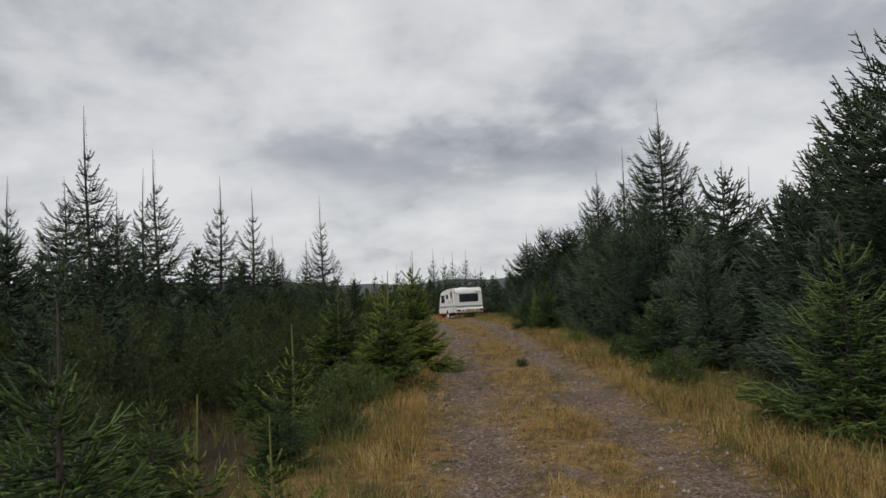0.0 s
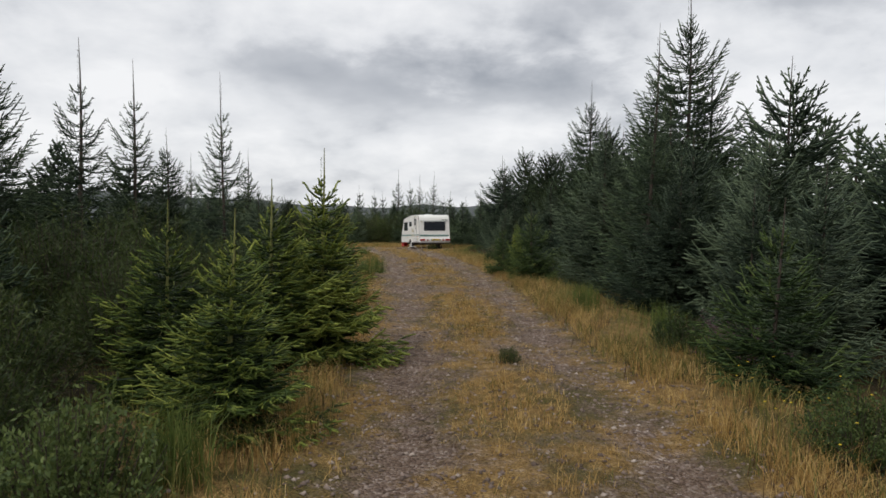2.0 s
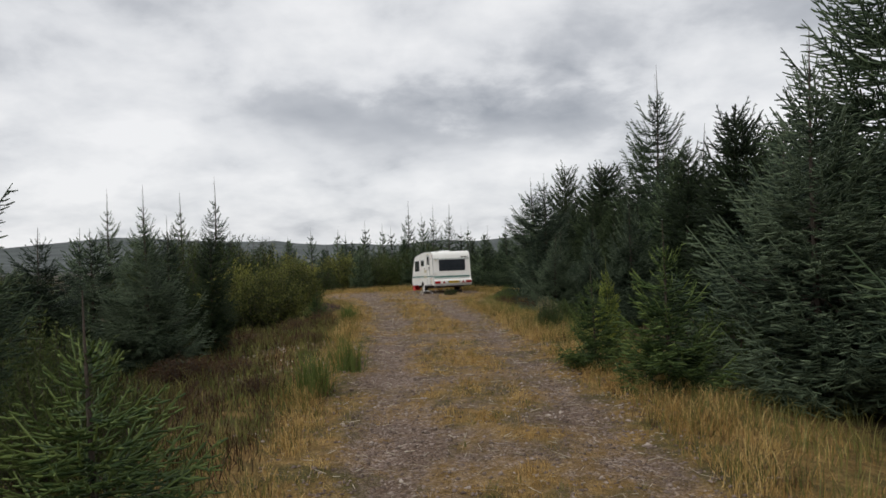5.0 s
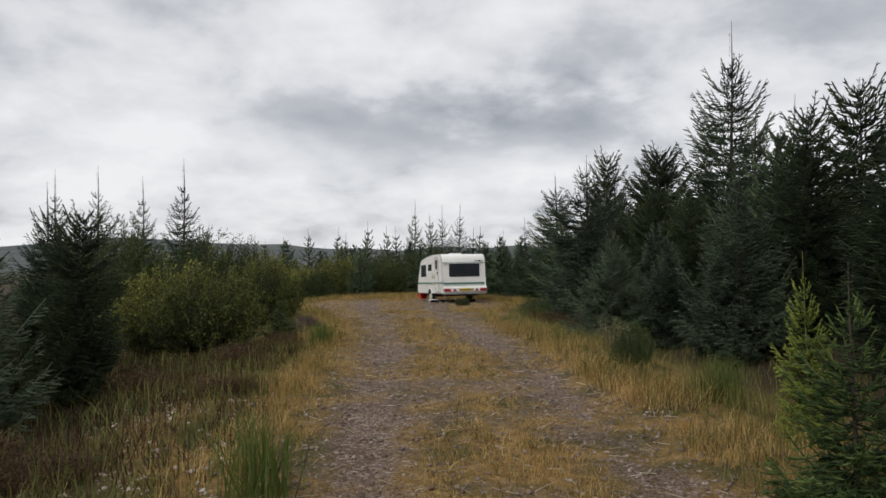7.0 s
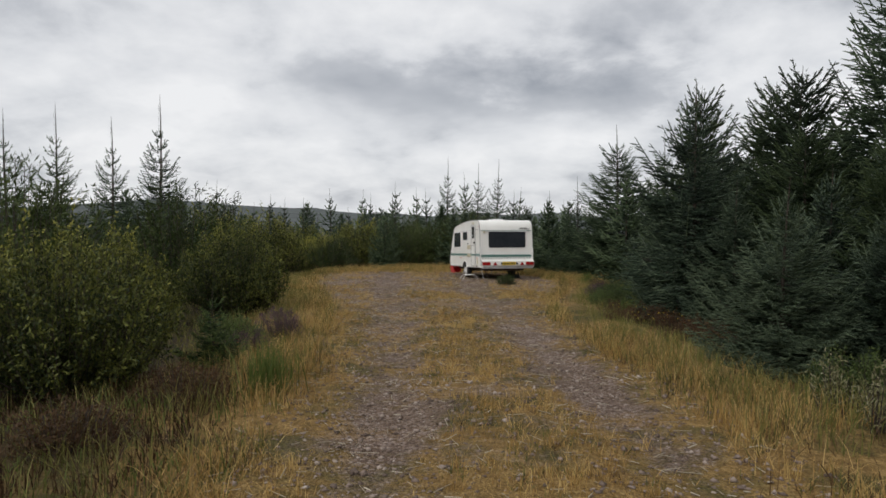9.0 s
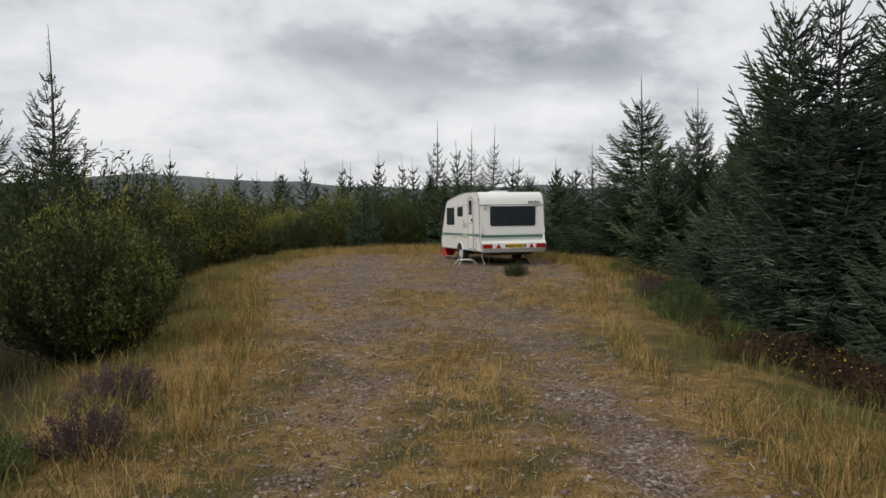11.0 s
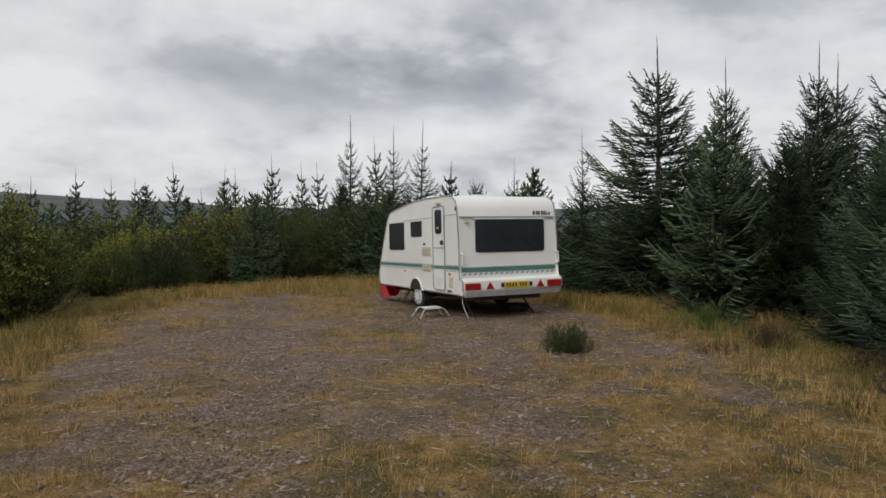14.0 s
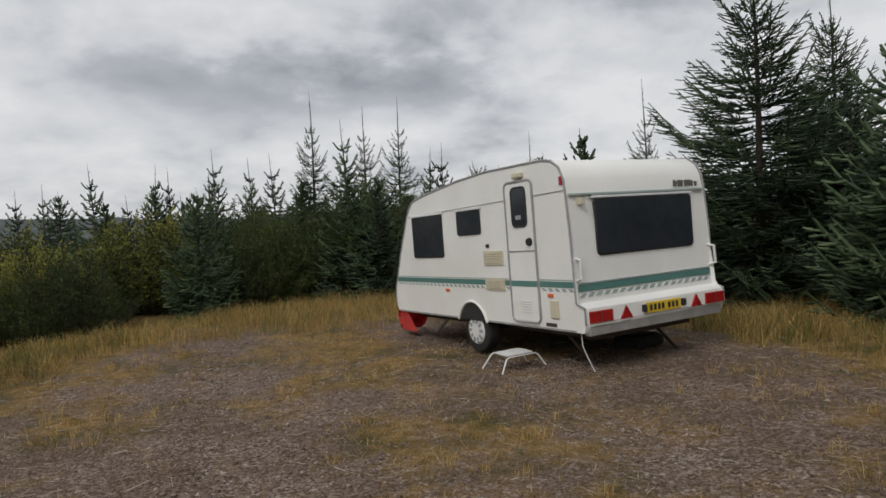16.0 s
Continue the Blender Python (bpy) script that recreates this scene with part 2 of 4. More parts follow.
def np_mesh(name, verts, tris, mat, parent=None, smooth=False):
    me = bpy.data.meshes.new(name)
    verts, tris = np.asarray(verts, np.float32), np.asarray(tris, np.int32)
    me.vertices.add(len(verts))
    me.vertices.foreach_set("co", verts.ravel())
    me.loops.add(tris.size)
    me.loops.foreach_set("vertex_index", tris.ravel())
    me.polygons.add(len(tris))
    me.polygons.foreach_set("loop_start", np.arange(0, tris.size, tris.shape[1], dtype=np.int32))
    if smooth:
        me.polygons.foreach_set("use_smooth", np.ones(len(tris), bool))
    me.update(calc_edges=True)
    me.materials.append(mat)
    ob = new(name, me)
    if parent is not None:
        ob.parent = parent
    return ob


def box(bm, x0, x1, y0, y1, z0, z1, bevel=0.0):
    r = bmesh.ops.create_cube(bm, size=1, matrix=Matrix.Translation(((x0 + x1) / 2, (y0 + y1) / 2, (z0 + z1) / 2)) @ Matrix.Diagonal((x1 - x0, y1 - y0, z1 - z0, 1)))
    if bevel:
        es = {e for v in r["verts"] for e in v.link_edges}
        bmesh.ops.bevel(bm, geom=list(es), offset=bevel, segments=2, affect="EDGES", profile=0.5)
    return bm


def boxed(*a, **k):
    return box(bmesh.new(), *a, **k)


def tube(bm, pts, rad, sides=8):
    """A round bar along pts."""
    pts = [Vector(p) for p in pts]
    rings = []
    for i, p in enumerate(pts):
        d = (pts[min(i + 1, len(pts) - 1)] - pts[max(i - 1, 0)]).normalized()
        u = d.orthogonal().normalized() if i == 0 else (u - d * u.dot(d)).normalized()
        w = d.cross(u)
        rings.append([bm.verts.new(p + (u * math.cos(k * math.tau / sides) + w * math.sin(k * math.tau / sides)) * rad) for k in range(sides)])
    for r0, r1 in zip(rings, rings[1:]):
        for k in range(sides):
            bm.faces.new((r0[k], r0[(k + 1) % sides], r1[(k + 1) % sides], r1[k]))
    bm.faces.new(rings[0][::-1])
    bm.faces.new(rings[-1])
    return bm


def slab(bm, outline, axis, a0, a1):
    """A plate of the outline (pairs), thick from a0 to a1 along axis x or y."""
    def at(p, q):
        return (q, p[0], p[1]) if axis == "x" else (p[0], q, p[1])
    v0 = [bm.verts.new(at(p, a0)) for p in outline]
    v1 = [bm.verts.new(at(p, a1)) for p in outline]
    n = len(outline)
    bm.faces.new(v0)
    bm.faces.new(v1[::-1])
    for i in range(n):
        bm.faces.new((v0[i], v0[(i + 1) % n], v1[(i + 1) % n], v1[i]))
    return bm


def rounded(y0, y1, z0, z1, r, n=4):
    pts = []
    for cy, cz, s in ((y1 - r, z1 - r, 0), (y0 + r, z1 - r, 1), (y0 + r, z0 + r, 2), (y1 - r, z0 + r, 3)):
        for i in range(n + 1):
            an = (s + i / n) * math.pi / 2
            pts.append((cy + r * math.cos(an), cz + r * math.sin(an)))
    return pts


# ---- ground ----
def interp(v, xs, ys):
    return np.interp(v, xs, ys)


def smooth_step(v, a0, a1):
    s = np.clip((v - a0) / (a1 - a0), 0, 1)
    return s * s * (3 - 2 * s)


def rut_left(y):
    return interp(y, [-5, 15, 22, 28, 35, 42, 60], [0.3, 0.3, 0.1, -0.2, -0.8, -1.8, -3.5])


def rut_right(y):
    return interp(y, [-5, 10, 18, 26, 31, 36, 42, 60], [1.95, 2.1, 2.2, 1.9, 1.5, 1.1, 0.6, 0.2])


def edge_left(y):
    """Where the trodden track ends and the rough verge begins."""
    return interp(y, [-5, 15, 20, 27, 33, 38, 42, 46, 52, 57, 60], [-0.55, -0.6, -0.8, -1.1, -1.7, -2.6, -3.7, -4.9, -5.8, -4.5, -1.0])


def edge_right(y):
    return interp(y, [-5, 12, 20, 28, 36, 40, 46, 51, 60], [2.7, 2.9, 2.9, 2.5, 2.1, 2.5, 3.9, 4.2, 1.0])


def ripple(x, y):
    return (np.sin(1.7 * x + 0.9 * y) + np.sin(2.9 * y - 1.3 * x + 1) + np.sin(4.7 * x + 3.1 * y + 2) * 0.6 + np.sin(0.6 * x - 1.1 * y)) / 3.6


def patches(x, y, size, seed):
    """Smooth uneven blotches of about that size, from 0 to 1."""
    x, y = np.asarray(x, float) / size, np.asarray(y, float) / size
    table = np.random.default_rng(seed).random((256, 256))
    ix, iy = np.floor(x).astype(int), np.floor(y).astype(int)
    u, v = x - ix, y - iy
    u, v = u * u * (3 - 2 * u), v * v * (3 - 2 * v)
    a_, b_ = table[ix % 256, iy % 256], table[(ix + 1) % 256, iy % 256]
    c_, d_ = table[ix % 256, (iy + 1) % 256], table[(ix + 1) % 256, (iy + 1) % 256]
    return (a_ * (1 - u) + b_ * u) * (1 - v) + (c_ * (1 - u) + d_ * u) * v


def turf_patch(x, y):
    """High where turf has crept over the stones."""
    return 0.36 * patches(x, y, 1.4, 1) + 0.32 * patches(x, y, 0.5, 2) + 0.32 * patches(x, y, 0.26, 3)


def ground_z(x, y):
    x, y = np.asarray(x, float), np.asarray(y, float)
    z = interp(y, [-20, 8, 14, 20, 26, 30, 40, 45, 49, 53, 60, 75, 110, 300], [0.2, 0.15, 0.1, 0.05, 0.0, -0.1, -0.5, -0.75, -0.98, -1.1, -1.35, -2.0, -3.0, -6.0])
    el, er = edge_left(y), edge_right(y)
    z = z - 0.3 * smooth_step(el - x, 0.3, 3.5) - 0.3 * smooth_step(x - er, 0.4, 2.2) + 0.25 * smooth_step(x - er, 2.2, 6)
    on = 1 - smooth_step(np.maximum(el - x, x - er), -0.3, 0.4)
    z = z - 0.05 * np.exp(-((x - rut_left(y)) / 0.35) ** 2) * on - 0.05 * np.exp(-((x - rut_right(y)) / 0.35) ** 2) * on
    z = z + ripple(x, y) * (0.018 + 0.05 * (1 - on)) + 0.008 * np.sin(11 * x + 7 * y) * np.sin(9 * y - 8 * x)
    d = np.hypot(x, y - 30)
    an = np.degrees(np.arctan2(x, y - 30))
    elev = 0.32 + 0.1 * np.sin(an * 0.31) + 1.15 * np.exp(-((an + 25) / 5.5) ** 2) + 0.25 * np.exp(-((an + 14) / 5) ** 2) + 0.12 * np.sin(an * 0.9 + 1)
    hills = np.tan(np.radians(elev)) * 1300 * smooth_step(d, 500, 1300) + 4
    return z + hills * smooth_step(d, 350, 900)


def axis_steps(lo, hi, step, reach):
    inner = np.arange(lo, hi + step / 2, step)
    k, grow, far_pts = step, 1.16, []
    p = 0.0
    while p < reach:
        k *= grow
        p += k
        far_pts.append(p)
    far_pts = np.array(far_pts)
    return np.concatenate([lo - far_pts[::-1], inner, inner[-1] + far_pts])


gx, gy = axis_steps(-7, 6.5, 0.15, 2600), axis_steps(1, 57, 0.2, 2600)
GX, GY = np.meshgrid(gx, gy)
GZ = ground_z(GX, GY)
nx, ny = len(gx), len(gy)
idx = np.arange(nx * ny).reshape(ny, nx)
quads = np.stack([idx[:-1, :-1], idx[:-1, 1:], idx[1:, 1:], idx[1:, :-1]], -1).reshape(-1, 4)
ground = np_mesh("ground", np.stack([GX, GY, GZ], -1).reshape(-1, 3), quads, M_GROUND, smooth=True)
tagged(ground, "stony forest track and clearing with dry turf and heath", "ground", kind="structure")
el, er = edge_left(GY), edge_right(GY)
wide = smooth_step(GY, 33, 42)
hw = 0.40 + 0.25 * wide
rl = np.exp(-((GX - rut_left(GY)) / hw) ** 2)
rr = np.exp(-((GX - rut_right(GY)) / hw) ** 2)
inside = 1 - smooth_step(np.maximum(el - GX, GX - er), -0.9, 0.3)
gravel = np.clip(np.maximum(rl, rr) * (0.36 - 0.27 * wide) + 0.28 + 0.1 * wide + 0.2 * smooth_step(GY, 41, 46) + 0.14 * np.sin(0.55 * GX + 0.4 * GY) * np.sin(0.31 * GY - 0.5 * GX + 1) * wide, 0, 0.75) * inside - 0.25 * (1 - inside) - 1.2 * (turf_patch(GX, GY) - 0.45) * inside
for nm, val in (("gravel", gravel), ("heath", smooth_step(np.maximum(el - GX - 0.5, GX - er - 1.3 + 1.1 * np.exp(-((GY - 39) / 3.5) ** 2)), 0, 1.4) * (1 - 0.8 * smooth_step(GY, 47, 52) * (1 - smooth_step(np.abs(GX), 7, 11)))), ("far", smooth_step(np.hypot(GX, GY - 30), 120, 400))):
    lay = ground.data.attributes.new(nm, "FLOAT", "POINT")
    lay.data.foreach_set("value", val.astype(np.float32).ravel())


# ---- plants ----
def needles(rng, p0, p1, spacing, length, width, forward=0.7):
    """Flat needles set round the twigs p0-p1."""
    ax_ = p1 - p0
    ln = np.linalg.norm(ax_, axis=1)
    cnt = np.maximum(1, (ln / spacing).astype(int))
    i = np.repeat(np.arange(len(p0)), cnt)
    u = rng.random(len(i))
    ax_ = ax_ / np.maximum(ln, 1e-6)[:, None]
    b = p0[i] + (p1[i] - p0[i]) * u[:, None]
    rad = rng.normal(size=(len(i), 3))
    rad -= ax_[i] * np.sum(rad * ax_[i], 1)[:, None]
    rad /= np.linalg.norm(rad, axis=1)[:, None] + 1e-9
    d = ax_[i] * forward + rad
    d /= np.linalg.norm(d, axis=1)[:, None]
    s = np.cross(d, ax_[i])
    s /= np.linalg.norm(s, axis=1)[:, None] + 1e-9
    L = length * rng.uniform(0.7, 1.25, len(i))[:, None]
    v = np.stack([b - s * width / 2, b + s * width / 2, b + d * L], 1).reshape(-1, 3)
    return v, np.arange(len(v)).reshape(-1, 3)


def rods(p0, p1, r0, r1):
    """Three-sided tapered twigs."""
    n = len(p0)
    ax_ = p1 - p0
    ax_ = ax_ / (np.linalg.norm(ax_, axis=1)[:, None] + 1e-9)
    ref = np.where(np.abs(ax_[:, 2:3]) > 0.9, np.array([[1.0, 0, 0]]), np.array([[0, 0, 1.0]]))
    u = np.cross(ax_, ref)
    u /= np.linalg.norm(u, axis=1)[:, None] + 1e-9
    w = np.cross(ax_, u)
    vs = []
    for p, r in ((p0, r0), (p1, r1)):
        for k in range(3):
            an = k * math.tau / 3
            vs.append(p + (u * math.cos(an) + w * math.sin(an)) * r[:, None])
    v = np.stack(vs, 1).reshape(-1, 3)
    base = (np.arange(n) * 6)[:, None]
    f = np.concatenate([base + np.array([[k, (k + 1) % 3, 3 + (k + 1) % 3]]) for k in range(3)] + [base + np.array([[k, 3 + (k + 1) % 3, 3 + k]]) for k in range(3)])
    return v, f


def trunk_mesh(name, h, r0, mat, parent, rng, top=1.0):
    bm = bmesh.new()
    n, sides = 8, 7
    rings = []
    for i in range(n + 1):
        s = i / n
        r = r0 * (1 - s) ** 0.9 + 0.004
        ox, oy = 0.015 * h * math.sin(3 * s + h) * s, 0.012 * h * math.cos(2.3 * s + 2 * h) * s
        rings.append([bm.verts.new((ox + r * math.cos(k * math.tau / sides), oy + r * math.sin(k * math.tau / sides), -0.12 + s * (h * top + 0.12))) for k in range(sides)])
    for a0, a1 in zip(rings, rings[1:]):
        for k in range(sides):
            bm.faces.new((a0[k], a0[(k + 1) % sides], a1[(k + 1) % sides], a1[k]))
    bm.faces.new(rings[-1])
    return part(name, bm, mat, parent)


def conifer(h, r, seed, whorl, nb, tw, spacing, nl, nw, leader, mat, bark=None, rise=0.3, power=0.75, brush=0.014, sub=False, side_len=0.45, droop=0.14):
    """A spruce: tapered trunk, whorls of limbs with side twigs clothed in needle brushes, and a bare leader at the top."""
    rng = np.random.default_rng(seed)
    root = new("spruce")
    trunk_mesh("trunk", h, 0.0095 * h + 0.01, bark or M_BARK, root, rng)
    seg0, seg1, rad, grow = [], [], [], []
    z = 0.04 * h
    top = h - leader
    while z < top:
        s = z / top
        gap = whorl * (0.75 + 0.75 * s ** 2)
        length = r * (1 - s) ** power + 0.035 * h * s
        if s < 0.1:
            length *= 0.85
        n = max(5, int(nb * (1 - 0.3 * s)))
        a0 = rng.uniform(0, math.tau)
        for k in range(n):
            an = a0 + k * math.tau / n + rng.normal() * 0.22
            L = length * rng.uniform(0.62, 1.2) * (1 + 0.16 * math.sin(2 * an + seed + 5 * s) + 0.1 * math.sin(3 * an - 9 * s))
            if rng.random() < 0.03:
                continue
            el_ = math.radians(-6 + 44 * s ** 1.7 + rng.normal() * 9)
            zz = z + rng.normal() * gap * (0.45 - 0.25 * s)
            d = np.array([math.cos(an) * math.cos(el_), math.sin(an) * math.cos(el_), math.sin(el_)])
            side = np.array([-math.sin(an), math.cos(an), 0])
            ns = 4
            pts = [np.array([0, 0, zz]) + d * L * q + side * L * 0.06 * math.sin(4 * q + an) + np.array([0, 0, L * (rise * q ** 2.4 - droop * math.sin(q * 3.14))]) for q in np.linspace(0, 1, ns + 1)]
            for i in range(ns):
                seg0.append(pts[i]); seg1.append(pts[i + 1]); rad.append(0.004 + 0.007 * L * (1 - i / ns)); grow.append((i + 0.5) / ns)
            nt_ = max(5, int(tw * L))
            for j in range(nt_):
                q = 0.1 + 0.86 * (j + rng.random()) / nt_
                i = min(int(q * ns), ns - 1)
                p = pts[i] + (pts[i + 1] - pts[i]) * (q * ns - i)
                sg = 1 if j % 2 else -1
                l2 = (side_len * L * (1 - q) ** 0.7 + 0.10 * min(1.0, L)) * rng.uniform(0.65, 1.25)
                dd = d * 0.8 + side * sg * rng.uniform(0.5, 0.95) + np.array([0, 0, rng.normal() * 0.14 + 0.35 * rise * q - 0.06])
                dd /= np.linalg.norm(dd)
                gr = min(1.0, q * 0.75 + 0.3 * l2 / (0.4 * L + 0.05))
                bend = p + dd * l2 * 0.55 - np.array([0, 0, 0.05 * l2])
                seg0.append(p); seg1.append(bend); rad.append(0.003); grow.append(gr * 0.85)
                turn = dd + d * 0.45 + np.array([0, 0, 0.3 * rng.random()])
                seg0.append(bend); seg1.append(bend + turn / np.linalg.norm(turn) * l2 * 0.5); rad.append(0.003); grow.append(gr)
                if sub and l2 > 0.16:
                    for s2 in (1, -1):
                        m_ = p + dd * l2 * rng.uniform(0.3, 0.75)
                        d3 = dd * 0.8 + np.cross(dd, [0, 0, 1.0]) * 0.65 * s2 + np.array([0, 0, rng.normal() * 0.12])
                        seg0.append(m_); seg1.append(m_ + d3 / np.linalg.norm(d3) * l2 * 0.42); rad.append(0.0025); grow.append(min(1.0, q * 0.75 + 0.25))
        z += gap
    p0, p1, rad, grow = np.array(seg0), np.array(seg1), np.array(rad), np.array(grow)
    thick = rad > 0.0035
    lv, lf = rods(p0[thick], p1[thick], rad[thick], rad[thick] * 0.6)
    tagged(np_mesh("branchwork", lv, lf, bark or M_BARK, root), kind="stuff")
    # bottle-brush cores of packed needles along every twig, rounded off at the end
    d_ = p1 - p0
    inner = np.where(np.linalg.norm(p0[:, :2], axis=1) < 0.02, 0.25, 0.0)[:, None]
    w_ = brush * rng.uniform(0.75, 1.3, len(p0))
    v1, f1 = rods(p0 + d_ * inner, p1 + d_ * 0.04, w_, w_ * 0.5)
    # loose needles stand off them
    q0 = np.concatenate([p0] + [[[0, 0, h - leader * 1.05]]] * 3)
    q1 = np.concatenate([p1] + [[[0, 0, h - leader * 0.25]]] * 3)
    cnt = np.maximum(1, (np.linalg.norm(q1 - q0, axis=1) / spacing).astype(int))
    nv, nf = needles(rng, q0, q1, spacing, nl, nw)
    crown = np_mesh("crown", np.concatenate([v1, nv]), np.concatenate([f1, nf + len(v1)]), mat, root)
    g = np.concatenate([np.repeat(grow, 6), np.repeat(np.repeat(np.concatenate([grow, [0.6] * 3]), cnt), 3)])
    lay = crown.data.attributes.new("growth_shade", "FLOAT", "POINT")
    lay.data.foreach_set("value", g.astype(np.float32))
    return root


def bush(h, r, seed, stems, leaves, ll, lw, mat, name="bush", upright=0.5, bark=None):
    """A many-stemmed shrub: stems that fan out from the base, twigs, and single leaves."""
    rng = np.random.default_rng(seed)
    root = new(name)
    seg0, seg1, rad = [], [], []
    for k in range(stems):
        an, out_ = rng.uniform(0, math.tau), math.sqrt(rng.random())
        tip = np.array([math.cos(an) * r * out_, math.sin(an) * r * out_, h * (1 - 0.6 * out_ ** 2.4) * rng.uniform(0.7, 1.0) * (0.9 + 0.12 * math.sin(3 * an + seed))])
        base = np.array([math.cos(an) * r * 0.25 * out_, math.sin(an) * r * 0.25 * out_, -0.05])
        mid = base * 0.5 + tip * 0.5 + np.array([tip[0] * 0.12, tip[1] * 0.12, -0.02 * h])
        pts = [base, mid, tip]
        for i in range(2):
            seg0.append(pts[i]); seg1.append(pts[i + 1]); rad.append(0.012 * (1 - 0.5 * i))
        for j in range(9):
            q = rng.uniform(0.25, 1.0)
            p = base + (mid - base) * q * 2 if q < 0.5 else mid + (tip - mid) * (q * 2 - 1)
            d = rng.normal(size=3) * 0.8 + np.array([math.cos(an) * 0.4, math.sin(an) * 0.4, 0.2 + upright])
            d /= np.linalg.norm(d)
            seg0.append(p); seg1.append(p + d * rng.uniform(0.08, 0.21) * (0.5 + 0.4 * h)); rad.append(0.004)
    p0, p1, rad = np.array(seg0), np.array(seg1), np.array(rad)
    big_ = rad > 0.005
    lv, lf = rods(p0[big_], p1[big_], rad[big_], rad[big_] * 0.5)
    tagged(np_mesh("branchwork", lv, lf, bark or M_BARK, root), kind="stuff")
    ln = np.linalg.norm(p1 - p0, axis=1)
    keep = p1[:, 2] > 0.12 * h
    p0, p1, ln = p0[keep], p1[keep], ln[keep]
    i = rng.choice(len(p0), leaves, p=ln / ln.sum())
    u = rng.random(leaves) ** 0.7
    b = p0[i] + (p1[i] - p0[i]) * u[:, None] + rng.normal(size=(leaves, 3)) * 0.02
    d = (p1[i] - p0[i]) / ln[i][:, None] * 0.8 + rng.normal(size=(leaves, 3)) * 0.6
    d /= np.linalg.norm(d, axis=1)[:, None]
    s = np.cross(d, rng.normal(size=(leaves, 3)))
    s /= np.linalg.norm(s, axis=1)[:, None]
    L = ll * rng.uniform(0.6, 1.3, leaves)[:, None]
    v = np.stack([b, b + d * L * 0.5 + s * lw / 2, b + d * L, b + d * L * 0.5 - s * lw / 2], 1).reshape(-1, 3)
    foliage = np_mesh("foliage", v, np.arange(len(v)).reshape(-1, 4), mat, root)
    # painted shade: willow leaves darken inwards and downwards, paler at the outer top
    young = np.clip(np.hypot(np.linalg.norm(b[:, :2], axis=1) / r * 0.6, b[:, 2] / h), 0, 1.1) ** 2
    lay = foliage.data.attributes.new("growth_shade", "FLOAT", "POINT")
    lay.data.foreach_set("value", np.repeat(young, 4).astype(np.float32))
    return root


